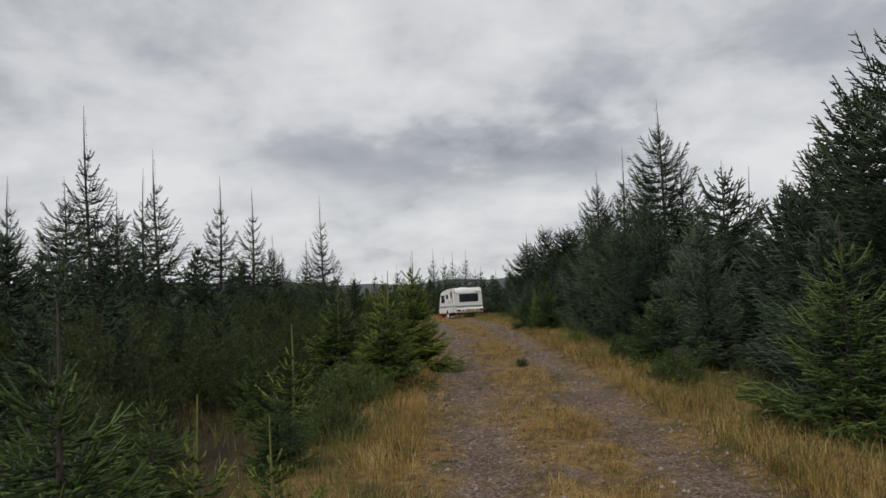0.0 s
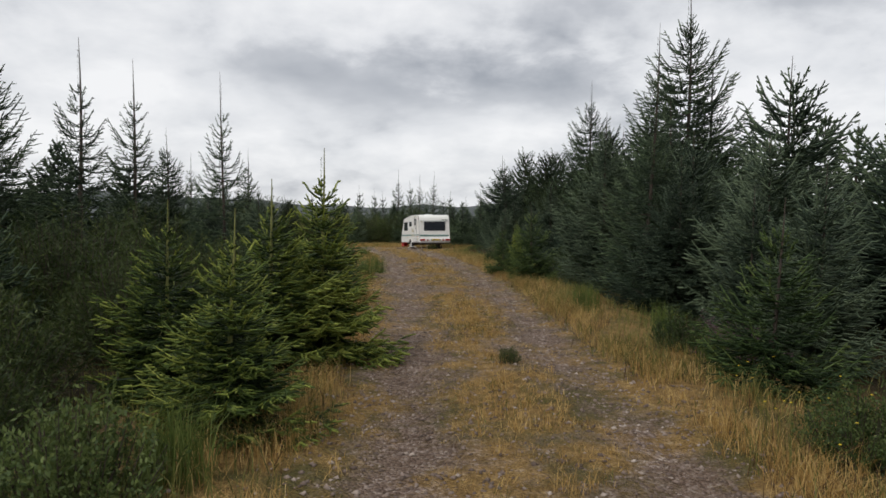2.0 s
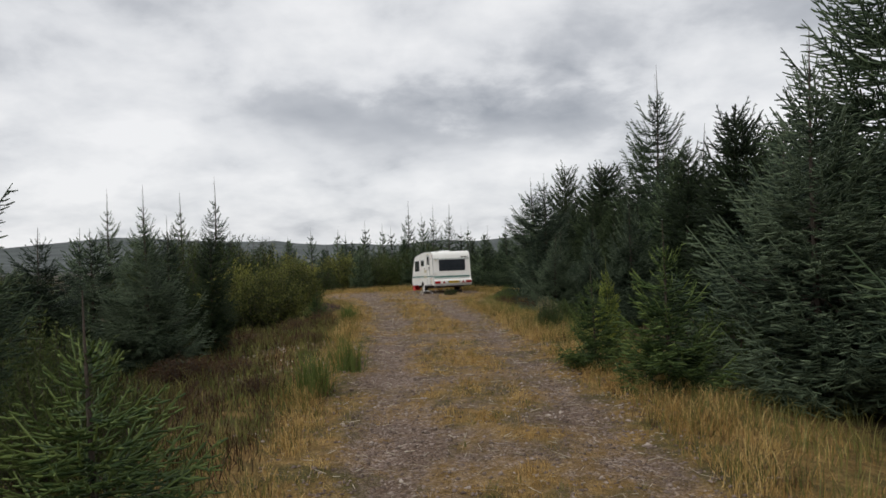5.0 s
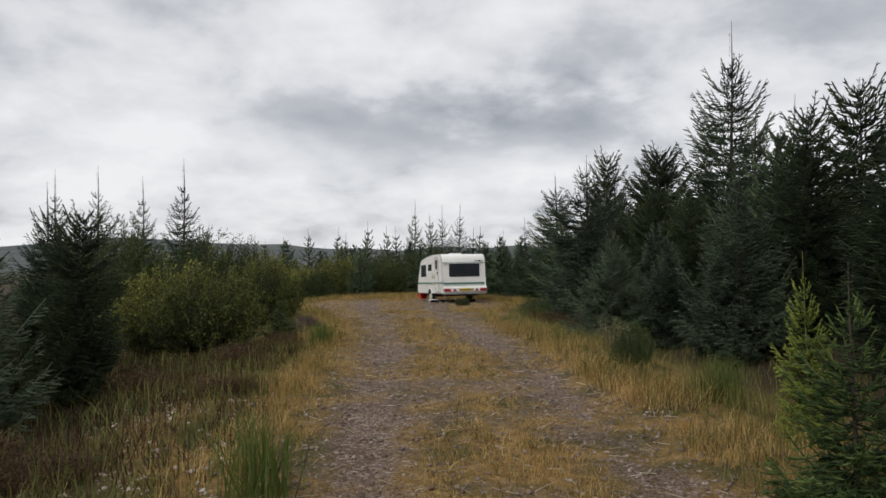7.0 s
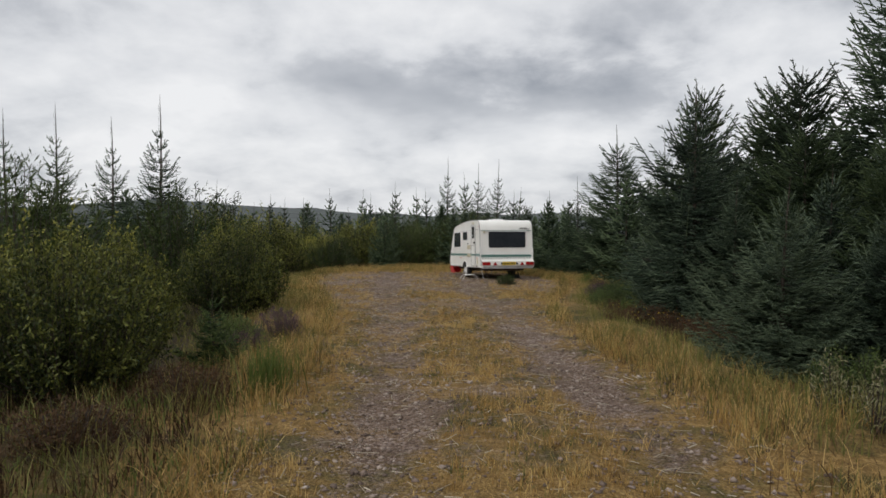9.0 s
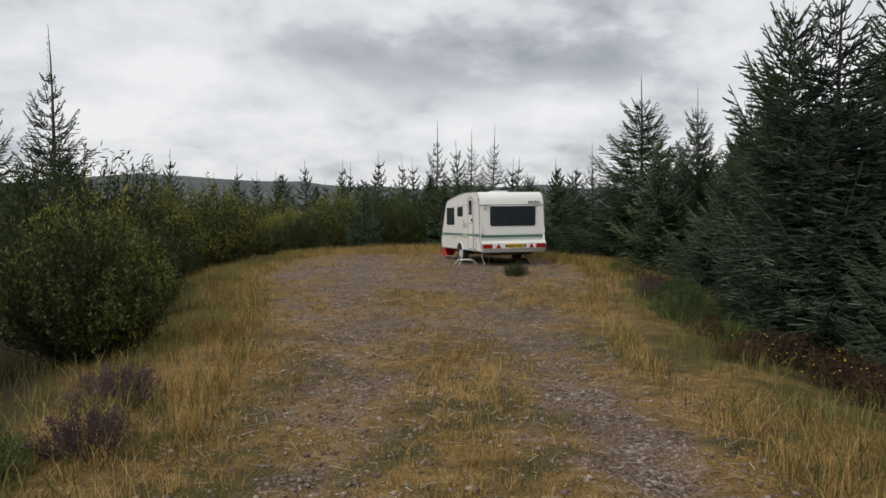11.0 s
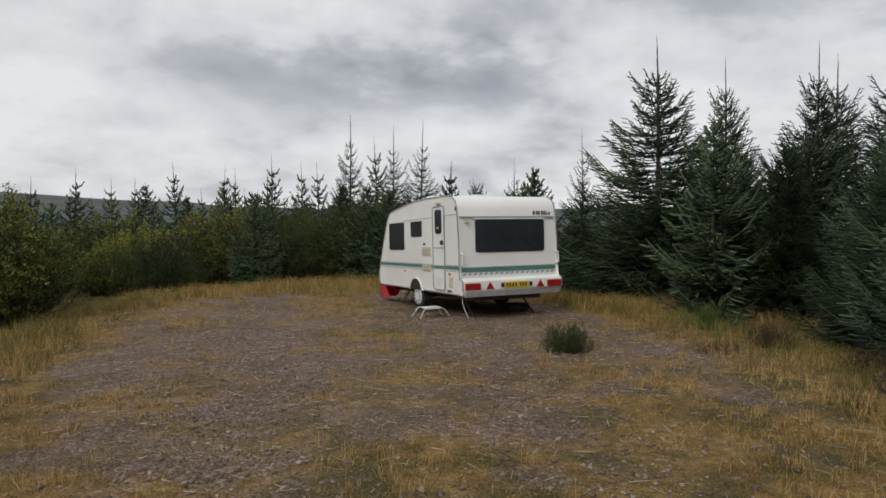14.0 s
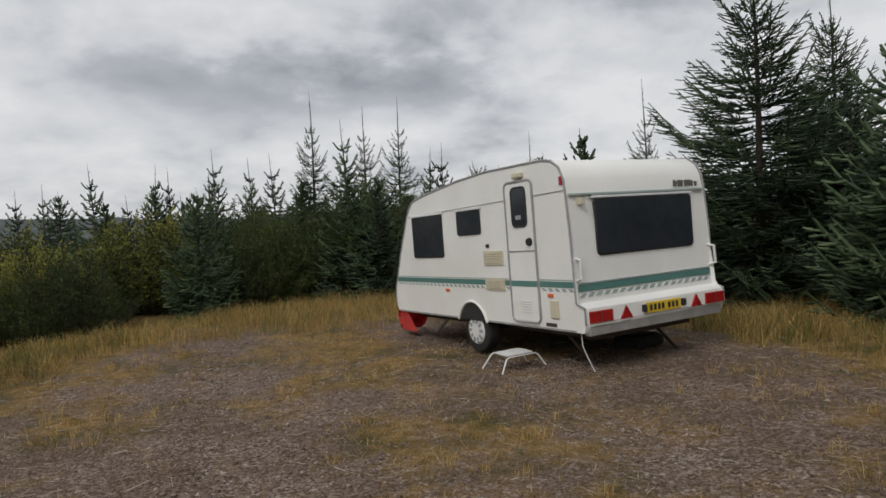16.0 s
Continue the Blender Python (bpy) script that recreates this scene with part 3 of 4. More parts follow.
PROTO = {}
KINDS = {
    # height, maker, label, category
    "tall": (6.0, lambda: conifer(6.0, 2.0, 11, 0.19, 11, 23, 0.03, 0.04, 0.009, 0.95, M_NEEDLE, brush=0.013, power=0.8, side_len=0.32), "tall dark spruce with a sparse pointed top", "tree"),
    "tall_thin": (6.0, lambda: conifer(6.0, 1.4, 12, 0.25, 9, 19, 0.03, 0.04, 0.009, 1.1, M_NEEDLE, power=0.85, brush=0.013, side_len=0.32), "slender dark spruce with a long bare leader", "tree"),
    "full": (4.0, lambda: conifer(4.0, 1.6, 13, 0.15, 10, 16, 0.06, 0.036, 0.011, 0.45, M_NEEDLE_BLUE, brush=0.02, power=0.72, side_len=0.34), "full blue-green spruce with low sweeping boughs", "tree"),
    "near_full": (4.0, lambda: conifer(4.0, 1.6, 31, 0.14, 11, 20, 0.015, 0.028, 0.006, 0.45, M_NEEDLE_BLUE, brush=0.0105, power=0.75, sub=True, side_len=0.3), "full blue-green spruce with low sweeping boughs", "tree"),
    "young": (2.2, lambda: conifer(2.2, 1.0, 14, 0.12, 9, 20, 0.014, 0.022, 0.006, 0.36, M_NEEDLE_MID, side_len=0.34, rise=0.25, brush=0.011, sub=True), "bushy young spruce with fresh green tips", "tree"),
    "lime": (2.2, lambda: conifer(2.2, 0.9, 15, 0.1, 11, 24, 0.009, 0.02, 0.006, 0.4, M_NEEDLE_LIME, bark=M_BARK_GREEN, side_len=0.34, rise=0.1, brush=0.012, sub=True, power=0.7), "young spruce with lime-green shoots and tall leader", "tree"),
    "sapling": (1.4, lambda: conifer(1.4, 0.5, 16, 0.12, 8, 20, 0.006, 0.02, 0.006, 0.4, M_NEEDLE_LIME, bark=M_BARK_GREEN, rise=0.3, brush=0.011, side_len=0.35), "slim lime-green spruce sapling with upright leader", "sapling"),
    "pine": (5.5, lambda: conifer(5.5, 1.4, 17, 0.17, 11, 14, 0.018, 0.07, 0.01, 0.3, M_PINE, rise=0.4, power=0.5, brush=0.019, droop=0.05, side_len=0.35), "dense dark green lodgepole pine with upright candles", "tree"),
    "far": (4.0, lambda: conifer(4.0, 1.0, 18, 0.22, 8, 9, 0.12, 0.05, 0.018, 0.6, M_NEEDLE, brush=0.025, side_len=0.3), "slim spruce in the row behind the clearing", "tree"),
    "far_full": (4.0, lambda: conifer(4.0, 1.4, 19, 0.19, 10, 9, 0.12, 0.05, 0.018, 0.4, M_NEEDLE, brush=0.03, side_len=0.33), "dark spruce of the plantation", "tree"),
    "broom": (1.7, lambda: bush(1.7, 1.1, 21, 170, 16000, 0.085, 0.014, M_BROOM, "broom_bush", 0.9), "dense olive-green broom bush", "bush"),
    "willow": (2.2, lambda: bush(2.2, 1.5, 22, 260, 30000, 0.062, 0.03, M_WILLOW, "willow_bush", 0.4), "rounded leafy willow bush, yellow-green on top, inner shade coloured in", "bush"),
    "heather": (0.5, lambda: bush(0.5, 0.55, 23, 70, 4500, 0.035, 0.012, M_HEATHER, "heather", 0.6), "clump of purple flowering heather", "heather"),
    "brown": (0.5, lambda: bush(0.5, 0.55, 24, 70, 3500, 0.045, 0.012, M_BROWNLEAF, "heather", 0.7), "clump of brown withered heather", "heather"),
    "scrub": (0.9, lambda: bush(0.9, 0.7, 25, 110, 9000, 0.045, 0.02, M_SCRUB, "shrub", 0.5), "low leafy green shrub on the verge", "shrub"),
    "herb": (0.6, lambda: bush(0.6, 0.3, 27, 14, 420, 0.05, 0.012, M_HERB, "willowherb", 1.0), "pale fluffy willowherb gone to seed", "wildflower"),
    "gorse": (0.5, lambda: bush(0.5, 0.5, 26, 90, 6000, 0.055, 0.008, M_BROOM, "broom_bush", 1.2), "low dark green broom clump on the gravel", "bush"),
}
prng = random.Random(5)


def plant(kind, x, y, h, wide_=1.0, group="", label=""):
    """Sets a plant of that kind, h high, on the ground."""
    h0, make, text, cat = KINDS[kind]
    s = h / h0
    w = s * wide_ * prng.uniform(0.94, 1.06)
    rot = pose(x, y, float(ground_z(x, y)) - 0.02, prng.uniform(-1.5, 1.5), prng.uniform(-1.5, 1.5), prng.uniform(0, 360))
    if kind not in PROTO:
        ob = make()
        ob.matrix_basis = rot @ Matrix.Diagonal((w, w, s, 1))
        PROTO[kind] = (ob, w, s)
    else:
        p, pw, ps = PROTO[kind]
        ob = copy_thing(p, rot @ Matrix.Diagonal((w / pw, w / pw, s / ps, 1)))
    return tagged(ob, label or text, cat, group or cat + " beside the track")


# spruces beside the track, each: kind, x, y, height, width
TREES_RIGHT = (
    ("young", 3.9, 6.5, 2.2, 0.95), ("young", 3.75, 11.6, 1.85, 0.85), ("tall", 6.6, 9.5, 6.0, 0.9), ("pine", 7.4, 11.6, 5.0, 1),
    ("tall", 8.3, 24.6, 8.4, 1.0), ("tall_thin", 9.2, 24.9, 6.6, 1), ("near_full", 5.1, 21.6, 4.4, 0.8), ("tall_thin", 5.1, 18.9, 5.7, 0.85), ("near_full", 6.3, 20.4, 4.4, 1),
    ("full", 5.6, 23.4, 3.6, 1), ("pine", 7.0, 27.5, 4.6, 1), ("full", 8.3, 19.5, 5.0, 1), ("tall_thin", 11.8, 25.2, 5.8, 1), ("full", 6.6, 17.0, 3.4, 1), ("full", 7.6, 14.6, 3.8, 1),
    ("lime", 3.35, 24.2, 1.5, 0.45), ("young", 2.75, 22.7, 1.4, 0.75), ("young", 3.25, 21.4, 1.9, 0.9), ("near_full", 5.4, 18.0, 3.0, 0.95), ("full", 6.2, 19.0, 3.6, 1), ("near_full", 5.6, 30.2, 3.3, 0.72), ("near_full", 4.2, 32.9, 2.5, 1.05), ("near_full", 5.2, 32.5, 2.3, 0.9), ("near_full", 5.0, 38.4, 5.0, 0.95),
    ("near_full", 6.2, 42.2, 4.0, 0.85), ("tall", 7.7, 45.6, 5.6, 1.0), ("pine", 6.3, 36.6, 3.6, 1.1), ("pine", 6.2, 34.0, 3.2, 1.1), ("tall", 9.0, 38.3, 8.6, 0.8), ("pine", 6.9, 38.2, 5.0, 1), ("pine", 6.7, 43.2, 6.0, 0.8), ("pine", 8.4, 42.0, 5.6, 1), ("tall_thin", 10.5, 37.5, 6.2, 1), ("pine", 10.8, 35, 6.0, 1),
    ("tall", 8.0, 34.5, 5.2, 1), ("pine", 7.4, 31.5, 4.4, 1), ("tall", 7.25, 55.4, 7.0, 1.3), ("tall", 9.5, 55.8, 6.6, 0.85), ("tall", 10.4, 53.4, 6.4, 0.9), ("tall_thin", 5.75, 56.9, 4.9, 0.8), ("tall", 7.6, 47.5, 4.6, 1),
    ("full", 7.9, 52.5, 3.6, 1), ("full", 10.2, 50.5, 4.5, 1), ("full", 11.5, 47.0, 4.6, 1), ("tall_thin", 5.0, 62.0, 4.6, 0.9), ("pine", 4.0, 64, 3.9, 0.7),
)
TREES_EDGE = (
    ("full", 5.3, 13.4, 2.5, 0.9), ("full", 5.2, 8.8, 2.7, 0.9), ("full", 6.2, 11.2, 3.3, 0.9), ("full", 5.6, 15.6, 2.4, 0.9), ("full", 8.3, 54.3, 4.2, 0.9), ("full", 9.6, 52.4, 4.3, 0.9), ("tall", 12.2, 52.6, 6.4, 1), ("tall", 12.4, 55.2, 6.6, 1),
    ("full", 5.7, 34.8, 2.8, 0.9), ("near_full", 5.2, 36.8, 2.8, 0.9), ("full", 6.2, 40.2, 3.8, 0.9), ("full", 6.6, 45.6, 3.4, 0.9),
)
TREES_LEFT = (
    ("tall_thin", -3.5, 19.6, 4.7, 0.75), ("lime", -0.62, 12.95, 2.3, 0.9), ("lime", -1.05, 12.3, 1.95, 0.95), ("lime", -0.95, 10.4, 1.6, 1.0), ("lime", -1.9, 11.8, 1.8, 1), ("young", -0.95, 17.1, 1.5, 1.0),
    ("tall_thin", -6.9, 20.4, 5.6, 1), ("tall_thin", -8.7, 20.7, 6.6, 1), ("tall_thin", -10.7, 20.5, 8.0, 0.9), ("tall_thin", -9.7, 21.5, 6.2, 0.9), ("tall_thin", -6.2, 21.6, 5.4, 1), ("tall", -5.7, 22.5, 4.0, 0.9),
    ("tall", -12.4, 22.0, 6.2, 0.9), ("tall_thin", -13.6, 21.0, 6.0, 1), ("tall_thin", -15.0, 21.5, 6.4, 1), ("tall", -11.4, 23.5, 5.8, 0.9),
    ("sapling", -1.75, 7.6, 1.3, 1.0), ("young", -1.55, 6.1, 0.75, 1.2), ("young", -1.5, 2.6, 1.65, 1.0), ("sapling", -1.25, 3.3, 1.1, 1), ("sapling", -0.95, 3.6, 0.9, 1), ("young", -2.3, 3.9, 1.4, 1), ("young", -2.2, 5.0, 1.1, 1),
    ("tall", -5.3, 29.2, 3.0, 0.85), ("near_full", -4.1, 25.2, 2.7, 0.85), ("pine", -3.6, 26.9, 2.3, 0.9), ("near_full", -5.2, 24.0, 2.4, 1), ("full", -6.4, 28.0, 2.6, 1), ("young", -2.35, 31.5, 0.85, 0.9), ("tall_thin", -9.3, 45, 6.2, 1), ("tall_thin", -11, 45.4, 5.6, 1), ("tall_thin", -12.5, 45, 5.9, 1), ("tall_thin", -14, 45, 5.8, 1),
    ("tall", -8.3, 44, 3.7, 0.9), ("young", -1.6, 14.4, 1.2, 1), ("young", -2.4, 8.6, 1.1, 1),
)
for k_, x_, y_, h_, w_ in TREES_RIGHT + TREES_EDGE + TREES_LEFT:
    plant(k_, x_, y_, h_, w_)

# broom and willow on the left of the track
for k_, x_, y_, h_, w_ in (
    ("broom", -2.6, 9.6, 1.35, 1.0), ("broom", -3.6, 11.4, 1.6, 1.1), ("broom", -2.9, 13.6, 1.5, 1), ("broom", -4.4, 8.6, 1.5, 1.1), ("broom", -2.3, 15.8, 1.45, 0.9), ("broom", -3.4, 17.3, 1.6, 1),
    ("broom", -4.9, 14.6, 1.8, 1.1), ("broom", -6.0, 11.5, 1.9, 1.1), ("broom", -2.0, 18.9, 1.2, 0.8), ("broom", -5.4, 18.0, 1.8, 1.1), ("broom", -3.5, 6.4, 1.2, 1), ("scrub", -1.4, 9.0, 0.8, 0.9),
    ("scrub", -1.25, 7.3, 0.55, 0.9), ("scrub", -1.0, 15.2, 0.7, 0.9), ("broom", -4.0, 21.8, 1.4, 1), ("broom", -5.8, 24.6, 1.5, 1), ("broom", -4.6, 26.5, 1.3, 1),
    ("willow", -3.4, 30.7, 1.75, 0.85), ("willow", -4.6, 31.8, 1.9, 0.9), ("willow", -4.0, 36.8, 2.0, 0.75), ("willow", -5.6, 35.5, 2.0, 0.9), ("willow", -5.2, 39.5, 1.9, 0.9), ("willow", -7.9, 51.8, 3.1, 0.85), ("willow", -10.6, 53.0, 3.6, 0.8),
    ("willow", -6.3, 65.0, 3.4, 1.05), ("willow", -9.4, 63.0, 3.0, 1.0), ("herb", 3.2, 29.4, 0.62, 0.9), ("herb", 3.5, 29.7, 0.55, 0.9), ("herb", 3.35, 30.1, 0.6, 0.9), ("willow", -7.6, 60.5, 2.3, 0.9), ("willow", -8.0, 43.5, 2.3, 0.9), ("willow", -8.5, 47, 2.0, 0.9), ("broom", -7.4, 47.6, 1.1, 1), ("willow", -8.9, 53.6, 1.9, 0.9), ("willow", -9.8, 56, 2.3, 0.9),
    ("scrub", 3.6, 13.3, 0.6, 0.8), ("scrub", 4.4, 22.4, 1.2, 0.9), ("scrub", 3.3, 9.7, 0.6, 0.9), ("scrub", 3.6, 40.0, 0.6, 1), ("scrub", 3.3, 39.2, 0.4, 1), ("brown", 3.3, 37.9, 0.35, 1), ("brown", 3.1, 36.6, 0.3, 1), ("brown", 3.9, 36.2, 0.45, 1), ("scrub", 3.9, 30.8, 0.7, 0.8), ("scrub", 3.1, 28.0, 0.55, 0.7),
    ("gorse", 1.62, 46.4, 0.42, 0.85), ("gorse", 1.42, 12.6, 0.2, 0.7), ("heather", -2.2, 33.6, 0.32, 0.9), ("heather", -2.6, 34.8, 0.36, 0.9), ("heather", -2.3, 32.4, 0.34, 0.9), ("scrub", -2.7, 33.2, 0.5, 0.9), ("heather", 4.1, 12.9, 0.5, 1), ("heather", 4.4, 14.2, 0.5, 1),
    ("heather", 4.1, 43.6, 0.4, 0.9), ("brown", 4.7, 44.8, 0.4, 1), ("scrub", 3.9, 41.2, 0.6, 1.1), ("scrub", 4.6, 40.4, 0.6, 1.1), ("scrub", 4.9, 43.8, 0.55, 1.1), ("brown", 4.6, 46.6, 0.35, 1), ("scrub", 4.4, 42.6, 0.5, 1), ("brown", -2.4, 29.0, 0.35, 1.3), ("brown", -1.6, 26.0, 0.25, 1.3), ("brown", -2.9, 26.8, 0.35, 1.4), ("brown", -2.2, 23.6, 0.3, 1.4),
    ("brown", -3.2, 24.2, 0.4, 1.4), ("brown", -1.5, 22.2, 0.25, 1.2), ("heather", 3.7, 41.8, 0.4, 0.9), ("brown", 3.6, 37.0, 0.45, 1), ("brown", 4.1, 35.4, 0.5, 1), ("brown", -2.0, 30.0, 0.4, 1), ("heather", -3.4, 5.4, 0.6, 1),
):
    plant(k_, x_, y_, h_, w_)

# the plantation behind them
taken = [(t_[1], t_[2]) for t_ in TREES_RIGHT + TREES_EDGE + TREES_LEFT]


def fill(kinds, n, x0, x1, y0, y1, h0, h1, gap):
    made = tries = 0
    while made < n and tries < n * 30:
        tries += 1
        x, y = prng.uniform(x0, x1), prng.uniform(y0, y1)
        if any((x - p) ** 2 + (y - q) ** 2 < gap * gap for p, q in taken):
            continue
        taken.append((x, y))
        plant(prng.choice(kinds), x, y, prng.uniform(h0, h1), 1.0, "plantation trees")
        made += 1


fill(("far_full", "far_full", "pine"), 30, 7.0, 13, 8, 34, 2.8, 4.8, 1.3)
fill(("far_full", "far"), 12, 14, 22, 10, 50, 4.0, 6.0, 2.2)
fill(("far_full", "far_full", "pine"), 26, 6.8, 14, 32, 53, 3.0, 4.6, 1.2)
fill(("far_full", "far"), 20, 4, 22, 57, 75, 3.0, 4.6, 1.5)
fill(("far", "far_full"), 30, -17, -6.5, 8, 24, 2.4, 3.8, 1.2)
fill(("broom", "far_full"), 14, -9, -4.5, 5, 18, 1.6, 2.2, 1.2)
fill(("far", "far_full", "broom"), 13, -15, -6, 21, 43, 2.0, 3.4, 1.4)
fill(("far_full", "far_full", "broom"), 22, -4.5, 5, 60.0, 66, 2.4, 3.6, 0.9)
for x_, y_, h_ in ((-1.1, 69.3, 6.3), (2.3, 70, 6.4), (1.1, 70, 6.0), (0.3, 69, 5.4), (-3.7, 78, 5.4), (-5.2, 76, 5.6), (-2.4, 71, 4.6), (-8.0, 77, 5.2), (-6.6, 72, 4.6), (-9.8, 74, 5.0), (4.0, 72, 5.0), (3.2, 66, 4.4)):
    plant("tall_thin" if h_ > 5.8 else "far", x_, y_, h_ * 1.14, 0.9, "row of trees behind the clearing")
fill(("far", "far_full"), 18, -8, 4, 66, 76, 2.8, 4.2, 1.2)
fill(("far", "far", "far_full"), 22, -22, -4, 63, 82, 3.6, 5.4, 1.6)
fill(("willow", "willow", "broom"), 9, -18, -6.5, 56, 63, 1.8, 2.5, 1.5)
fill(("far_full", "far"), 8, -6, 8, -14, -7, 3.0, 4.6, 1.6)

# ---- the caravan ----
W = 2.165
SIDE = [(-0.09, 0.0), (-0.125, 0.085), (-0.125, 0.262), (-0.015, 0.296), (0.0, 0.31), (0.02, 1.0), (0.05, 1.45), (0.07, 1.62), (0.13, 1.75), (0.25, 1.835), (0.42, 1.86), (1.5, 1.87), (2.2, 1.83), (2.9, 1.755), (3.3, 1.70), (3.52, 1.655), (3.62, 1.58),
        (3.72, 1.42), (4.0, 0.9), (4.22, 0.42), (4.27, 0.28), (4.26, 0.1), (4.2, 0.0)]


def caravan():
    root = new("caravan")
    root.matrix_basis = pose(0.865, 50.155, -0.555, -2.9, 0, 17.1)
    tagged(root, "old cream-white touring caravan with teal stripes, parked nose down", "caravan")
    # body with rounded long edges
    bm = slab(bmesh.new(), SIDE, "x", 0, W)
    ends = [e for e in bm.edges if abs(e.verts[0].co.x - e.verts[1].co.x) < 1e-6 and e.calc_length() > 0.01 and min(e.verts[0].co.z, e.verts[1].co.z) > 0.25]
    bmesh.ops.bevel(bm, geom=ends, offset=0.035, segments=3, affect="EDGES", profile=0.5)
    body = part("body", bm, M_PAINT, root)
    for p in body.data.polygons:
        p.use_smooth = abs(p.normal.x) < 0.98 and p.area < 0.9
    # a flat black plate stands in for the shaded wheel arch, with a white lip
    cy, cz = 2.03, -0.10

    def arc(r, n=14, a0=0.0, a1=math.pi):
        return [(cy + r * math.cos(a0 + (a1 - a0) * i / n), max(cz + r * math.sin(a0 + (a1 - a0) * i / n), -0.0)) for i in range(n + 1)]
    for x0, x1 in ((-0.004, 0.01), (W - 0.01, W + 0.004)):
        part("wheel_arch_shade", slab(bmesh.new(), arc(0.33), "x", x0, x1), M_BLACK, root, "black plate as the shaded wheel arch")
        bm = bmesh.new()
        xm = -0.012 if x0 < 0 else W + 0.012
        tube(bm, [(xm, p[0], p[1]) for p in arc(0.345)], 0.016, 6)
        part("arch_lip", bm, M_PAINT, root)
    for x0, x1, face in ((0.03, 0.21, -1), (W - 0.21, W - 0.03, 1)):
        bm = bmesh.new()
        m = pose((x0 + x1) / 2, cy - 0.02, -0.135, 0, 90, 0)
        bmesh.ops.create_cone(bm, cap_ends=True, segments=28, radius1=0.29, radius2=0.29, depth=x1 - x0, matrix=m)
        bmesh.ops.bevel(bm, geom=[e for e in bm.edges if len([f for f in e.link_faces if len(f.verts) > 4]) == 1], offset=0.03, segments=2, affect="EDGES", profile=0.5)
        wheel = part("wheel", bm, M_BLACK, root, "black road tyre with white wheel trim")
        xf = x0 - 0.006 if face < 0 else x1 + 0.006
        bm = bmesh.new()
        bmesh.ops.create_cone(bm, cap_ends=True, segments=28, radius1=0.195, radius2=0.165, depth=0.03, matrix=pose(xf, cy - 0.02, -0.135, 0, 90 * face, 0))
        part("wheel_trim", bm, M_WHITEPL, wheel, "white plastic wheel trim")
        for k in range(10):
            an = k * math.tau / 10
            bm = box(bmesh.new(), -0.012, 0.012, -0.02, 0.02, -0.035, 0.035, 0.006)
            bm.transform(pose(xf + face * 0.012, cy - 0.02 + 0.13 * math.cos(an), -0.135 + 0.13 * math.sin(an)) @ Matrix.Rotation(an - math.pi / 2, 4, "X"))
            part("trim_slot", bm, M_TRIM, wheel)
    # door on the near side
    def panel(name, y0, y1, z0, z1, r, x0, x1, mat, parent=root, label=""):
        return part(name, slab(bmesh.new(), rounded(y0, y1, z0, z1, r), "x", x0, x1), mat, parent, label)

    def frame_of(name, y0, y1, z0, z1, r, x, rad, mat, parent, axis="x"):
        pts = rounded(y0, y1, z0, z1, r)
        pts = [(x, p[0], p[1]) if axis == "x" else (p[0], x, p[1]) for p in pts]
        return part(name, tube(bmesh.new(), pts + [pts[0], pts[1]], rad, 6), mat, parent)
    door = panel("door", 0.60, 1.12, 0.06, 1.68, 0.07, -0.012, 0.01, M_PAINT, label="white caravan door, closed")
    frame_of("door_seal", 0.60, 1.12, 0.06, 1.68, 0.07, -0.012, 0.014, M_TRIM, door)
    panel("door_window", 0.72, 0.99, 1.16, 1.61, 0.06, -0.02, -0.005, M_GLASS, door, "narrow dark door window")
    frame_of("window_seal", 0.72, 0.99, 1.16, 1.61, 0.06, -0.018, 0.011, M_BLACK, door)
    part("sticker", boxed(-0.0225, -0.0205, 0.82, 0.92, 1.24, 1.29), M_TRIM, door, "pale window sticker")
    part("door_split", boxed(-0.02, -0.008, 0.62, 1.10, 0.87, 0.885, bevel=0.003), M_TRIM, door)
    bm = bmesh.new()
    bmesh.ops.create_cone(bm, cap_ends=True, segments=16, radius1=0.05, radius2=0.04, depth=0.035, matrix=pose(-0.025, 0.70, 0.98, 0, -90, 0))
    part("door_handle", bm, M_BLACK, door, "round black door latch")
    for k in range(5):
        part("vent_slat", boxed(-0.019, -0.01, 0.74, 0.94, 0.17 + 0.03 * k, 0.182 + 0.03 * k), M_WHITEPL, door)
    part("door_lamp", boxed(-0.05, 0.0, 0.74, 0.92, 1.715, 1.775, bevel=0.015), M_BEIGE, root, "yellowed awning lamp")
    # side windows
    for y0, y1, z0, z1 in ((2.66, 3.52, 0.84, 1.42), (1.70, 2.24, 1.12, 1.42)):
        w = panel("window", y0, y1, z0, z1, 0.03, -0.022, 0.004, M_GLASS, label="dark tinted acrylic window")
        frame_of("window_seal", y0, y1, z0, z1, 0.03, -0.008, 0.013, M_BLACK, w)
        part("window_hinge", boxed(-0.034, 0, y0 - 0.04, y1 + 0.03, z1 + 0.005, z1 + 0.035, bevel=0.006), M_WHITEPL, w)
    for y0, y1, z0, z1 in ((3.0, 3.5, 0.9, 1.42), (0.5, 1.3, 0.86, 1.42), (1.9, 2.6, 0.9, 1.42)):
        panel("window", y0, y1, z0, z1, 0.03, W - 0.004, W + 0.022, M_GLASS, label="dark tinted acrylic window")
